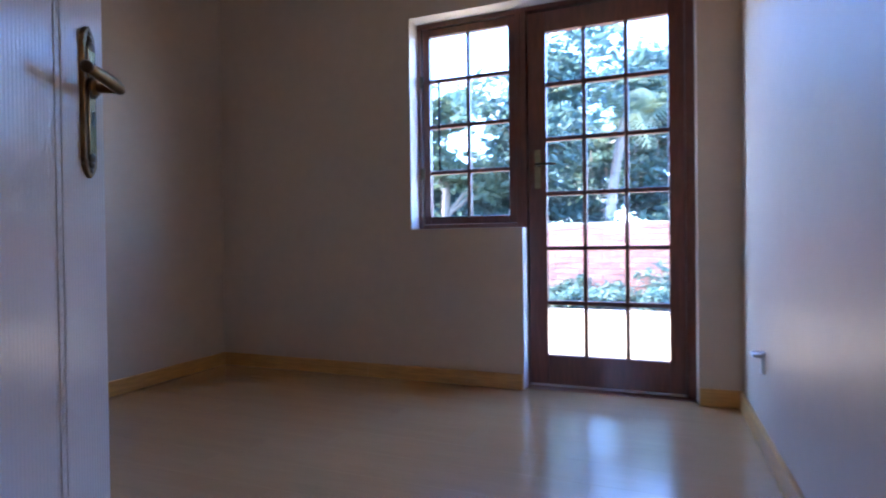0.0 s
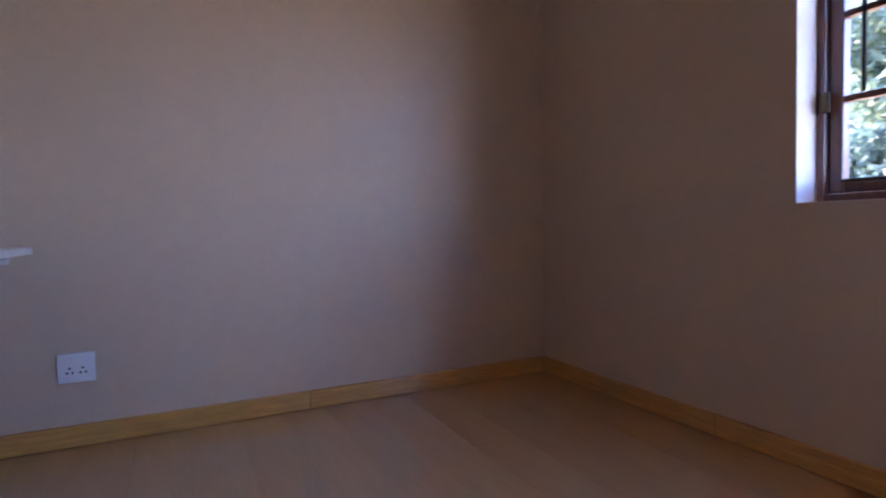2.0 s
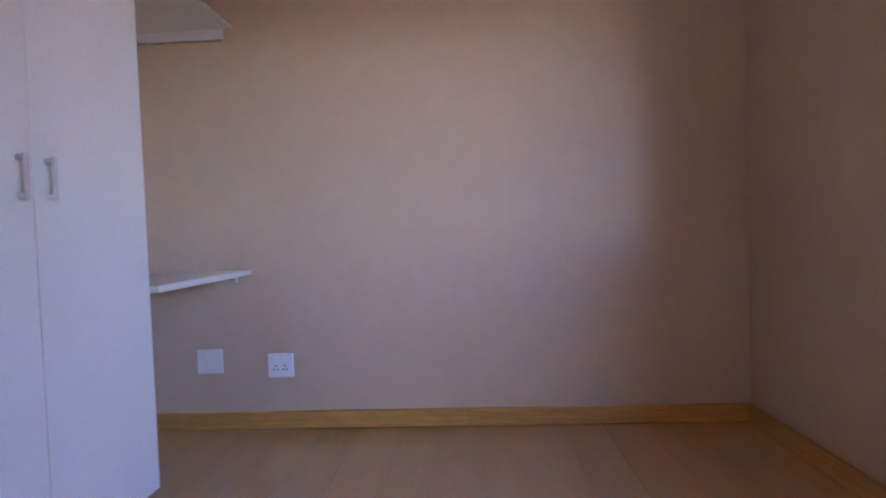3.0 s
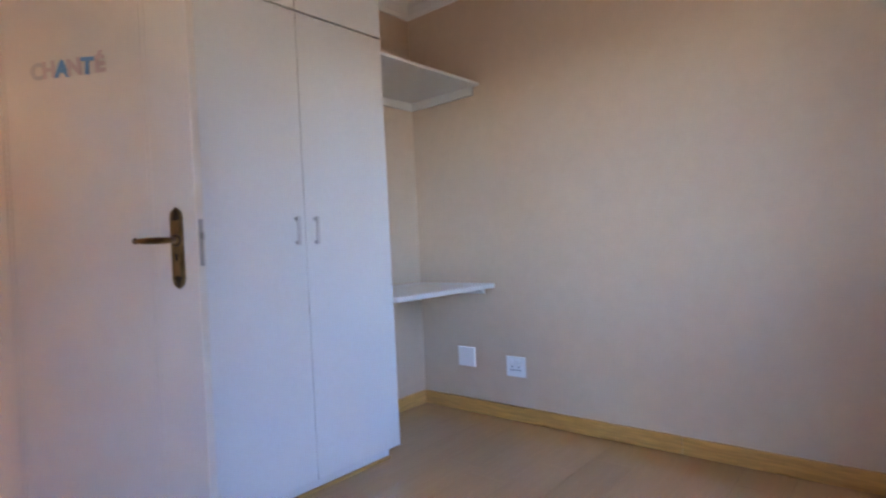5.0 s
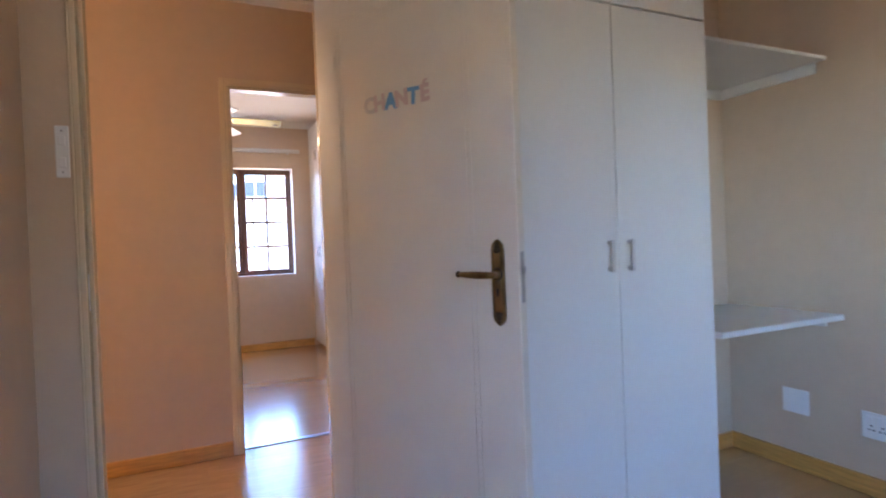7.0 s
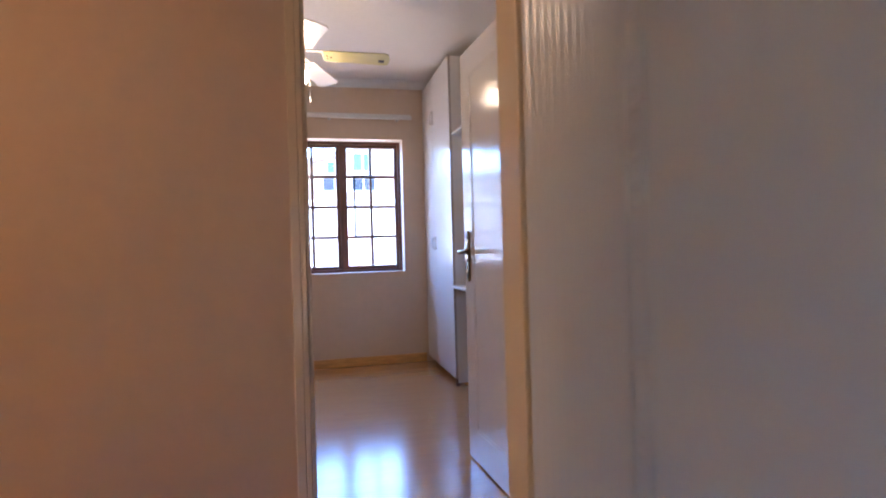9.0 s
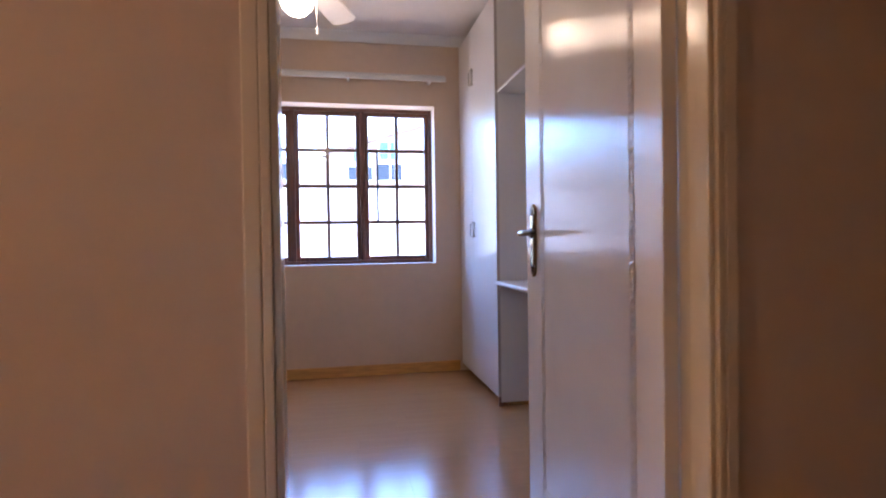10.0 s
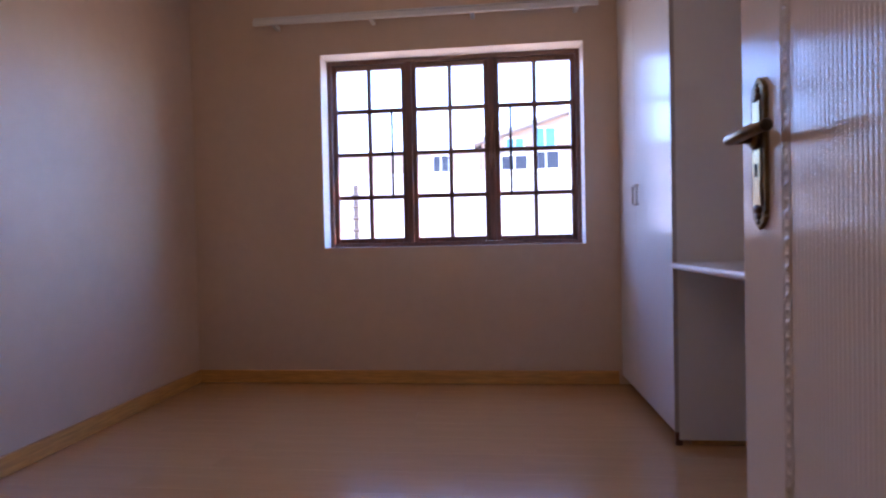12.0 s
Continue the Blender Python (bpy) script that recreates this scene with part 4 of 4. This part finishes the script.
for k, (x, y, r) in enumerate(((-5.6, 10.6, 0.95), (-4.2, 10.2, 0.9), (-3.1, 9.9, 0.8), (-2.0, 10.4, 0.95), (-1.0, 9.8, 0.75), (0.1, 10.3, 0.95), (1.2, 10.0, 0.9), (-6.8, 11.2, 1.1))):
    shrub(x, y, r, 80 + k, M_LEAF_LT if k % 3 else M_LEAF, "tall leafy shrub behind the brick garden wall", 2200)

hg = thing("hedge", -2.4, 11.6, -0.12, 0, "dense leafy hedge growing behind the brick wall", "hedge")
rng_h = random.Random(7)
hst = bmesh.new()
hcl = []
for k in range(34):
    hx = -5.6 + k * 0.33 + rng_h.uniform(-0.1, 0.1)
    top = rng_h.uniform(2.1, 3.0)
    add_cyl(hst, (hx, 0, 0), (hx + rng_h.uniform(-0.2, 0.2), rng_h.uniform(-0.2, 0.2), top), 0.03, 0.01, 6)
    for _ in range(4):
        hcl.append((hx + rng_h.uniform(-0.2, 0.2), rng_h.uniform(-0.35, 0.35), rng_h.uniform(0.3, top), rng_h.uniform(0.3, 0.55)))
part("stems", hst, M_BARK, hg)
leaf_cloud("foliage", hcl, 56000, 0.105, M_LEAF, hg, rng_h)

gc = thing("groundcover", -2.0, 7.75, -0.062, 0, "low blue-green groundcover plants in the bed", "plants", kind="stuff")
rng_g = random.Random(9)
gcl = [(rng_g.uniform(-4, 4), rng_g.uniform(-0.6, 0.35), rng_g.uniform(0.06, 0.16), rng_g.uniform(0.1, 0.2)) for _ in range(150)]
leaf_cloud("foliage", gcl, 16000, 0.045, M_LEAF, gc, rng_g)

yw = thing("yard_wall", -1.0, -10.4, -0.12, 0, "long white plastered yard wall", "wall")
part("wall", box(-9, -0.11, 0, 9, 0.11, 2.10, 0.01), M_PLASTER, yw)
part("coping", box(-9, -0.15, 2.1005, 9, 0.15, 2.18, 0.015), M_PLASTER, yw)
pp = thing("fence_post", 1.15, -9.47, -0.05, 0, "slim weathered brown fence post standing in the yard", "post")
part("post", box(-0.035, -0.035, 0, 0.035, 0.035, 1.85, 0.004), M_POST, pp)
for k in range(9):
    part("insulator", cyl((-0.055, 0.037, 0.25 + k * 0.18), (0.055, 0.037, 0.25 + k * 0.18), 0.022, seg=10), M_POST, pp)

hs = thing("house", 0.0, -19.2, -0.12, 0, "peach plastered house with sloping roof across the yard", "house")
part("wall", box(-0.55, -6, 0, 6.0, 0, 3.9, 0.02), M_HOUSE, hs)
part("parapet", box(-0.5, -6.05, 3.9005, 6.05, 0.06, 4.02, 0.02), M_PLASTER, hs)
wg = bmesh.new()
wv = [wg.verts.new(c) for c in ((-9, -6, 0), (-0.56, -6, 0), (-0.56, -6, 4.1), (-9, -6, 6.7), (-9, 0.25, 0), (-0.56, 0.25, 0), (-0.56, 0.25, 4.1), (-9, 0.25, 6.7))]
for f in ((0, 1, 2, 3), (5, 4, 7, 6), (4, 0, 3, 7), (1, 5, 6, 2), (0, 4, 5, 1)):
    wg.faces.new([wv[i] for i in f])
part("wing_wall", wg, M_HOUSE, hs)
rf = bmesh.new()
rv = [rf.verts.new(c) for c in ((-9.4, -6.3, 6.83), (-0.3, -6.3, 4.03), (-0.3, 0.7, 4.03), (-9.4, 0.7, 6.83), (-9.4, -6.3, 6.98), (-0.3, -6.3, 4.18), (-0.3, 0.7, 4.18), (-9.4, 0.7, 6.98))]
for f in ((3, 2, 1, 0), (4, 5, 6, 7), (0, 1, 5, 4), (1, 2, 6, 5), (2, 3, 7, 6), (3, 0, 4, 7)):
    rf.faces.new([rv[i] for i in f])
part("roof", rf, M_ROOF, hs)


def house_window(x0, x1, z0, z1, y, glass):
    wn_ = part("window", box(x0, y + 0.002, z0, x1, y + 0.03, z1, 0.005), glass, hs)
    for a, b, c, d in ((x0 - 0.05, x0, z0 - 0.05, z1 + 0.05), (x1, x1 + 0.05, z0 - 0.05, z1 + 0.05), (x0, x1, z0 - 0.05, z0), (x0, x1, z1, z1 + 0.05), ((x0 + x1) / 2 - 0.02, (x0 + x1) / 2 + 0.02, z0, z1)):
        part("frame", box(a, y + 0.002, c, b, y + 0.06, d), M_PLASTER, wn_)


house_window(0.55, 1.05, 3.28, 3.82, 0.0, M_DARKGLASS)
house_window(-1.9, -1.35, 3.85, 4.25, 0.25, M_BLUE)
house_window(-2.9, -2.25, 3.95, 4.55, 0.25, M_BLUE)
house_window(-2.0, -1.2, 3.25, 3.70, 0.25, M_DARKGLASS)
house_window(-3.0, -2.2, 3.25, 3.80, 0.25, M_DARKGLASS)


# ---- floors, plank by plank ----
def planks(name, x0, x1, y0, y1, w, length, material, seed, label):
    rng = random.Random(seed)
    f = thing(name, x0, y0, 0, 0, label, "floor", kind="structure")
    part("underlay", box(0, 0, -0.1, x1 - x0, y1 - y0, -0.003), M_SUB, f)
    full = mesh_of(box(0, 0, -0.0029, length - 0.0005, w - 0.0005, 0.0, 0.0004), "plank", material)
    y = 0.0
    while y < y1 - y0 - 0.002:
        wy = min(w, y1 - y0 - y)
        x = -rng.uniform(0.0, length)
        while x < x1 - x0 - 0.002:
            a, b = max(0.0, x), min(x1 - x0, x + length)
            if b - a > 0.01:
                if b - a > length - 0.001 and wy > w - 0.001:
                    me = full
                else:
                    me = mesh_of(box(0, 0, -0.0029, b - a - 0.0005, wy - 0.0005, 0.0, 0.0004), "plank", material)
                ob_ = new("plank", me)
                ob_.parent = f
                ob_.location = (a, y, 0)
            x += length
        y += w
    return f


planks("floor_first_room", AX0, AX1, AY0 - 0.05, AY1 + 0.05, 0.192, 1.285, M_FLOOR, 1, "pale oak laminate plank floor")
planks("floor_hall", HX0, HX1, BY1 + 0.04, AY0 - 0.05, 0.192, 1.285, M_HALLFLOOR, 2, "orange varnished wood plank floor of the hall")
planks("floor_second_room", BX0, BX1, BY0, BY1 + 0.04, 0.192, 1.285, M_FLOOR, 3, "pale oak laminate plank floor")

# ---- garden wall, brick by brick ----
gw = thing("garden_wall", -3.2, GY, -0.12, 0, "low red brick garden wall in front of trees", "wall")
CW, CH = 0.232, 0.085
part("core", box(-6, 0.012, 0, 9, 0.21, 14 * CH + 0.02), M_MORTAR, gw)
brick = mesh_of(box(0, 0, 0, 0.222, 0.1, 0.075, 0.004), "brick", M_BRICK)
near, far_v, far_f = 0, [], []
for row in range(14):
    for col in range(-26, 39):
        x = col * CW + (CW / 2 if row % 2 else 0)
        z = 0.004 + row * CH
        if -1.2 <= x <= 3.6:
            b = new("brick", brick)
            b.parent = gw
            b.location = (x, -0.002 - 0.003 * ((row * 7 + col * 5) % 3), z)
        else:
            i = len(far_v)
            far_v += [(x + a, c, z + d) for a in (0, 0.222) for c in (0, 0.1) for d in (0, 0.075)]
            far_f += [(i, i + 4, i + 5, i + 1), (i, i + 1, i + 3, i + 2), (i + 4, i + 6, i + 7, i + 5), (i + 1, i + 5, i + 7, i + 3)]
me = bpy.data.meshes.new("brickwork")
me.from_pydata(far_v, [], far_f)
me.materials.append(M_BRICK)
fb_ = tagged(new("brickwork", me), kind="stuff")
fb_.parent = gw
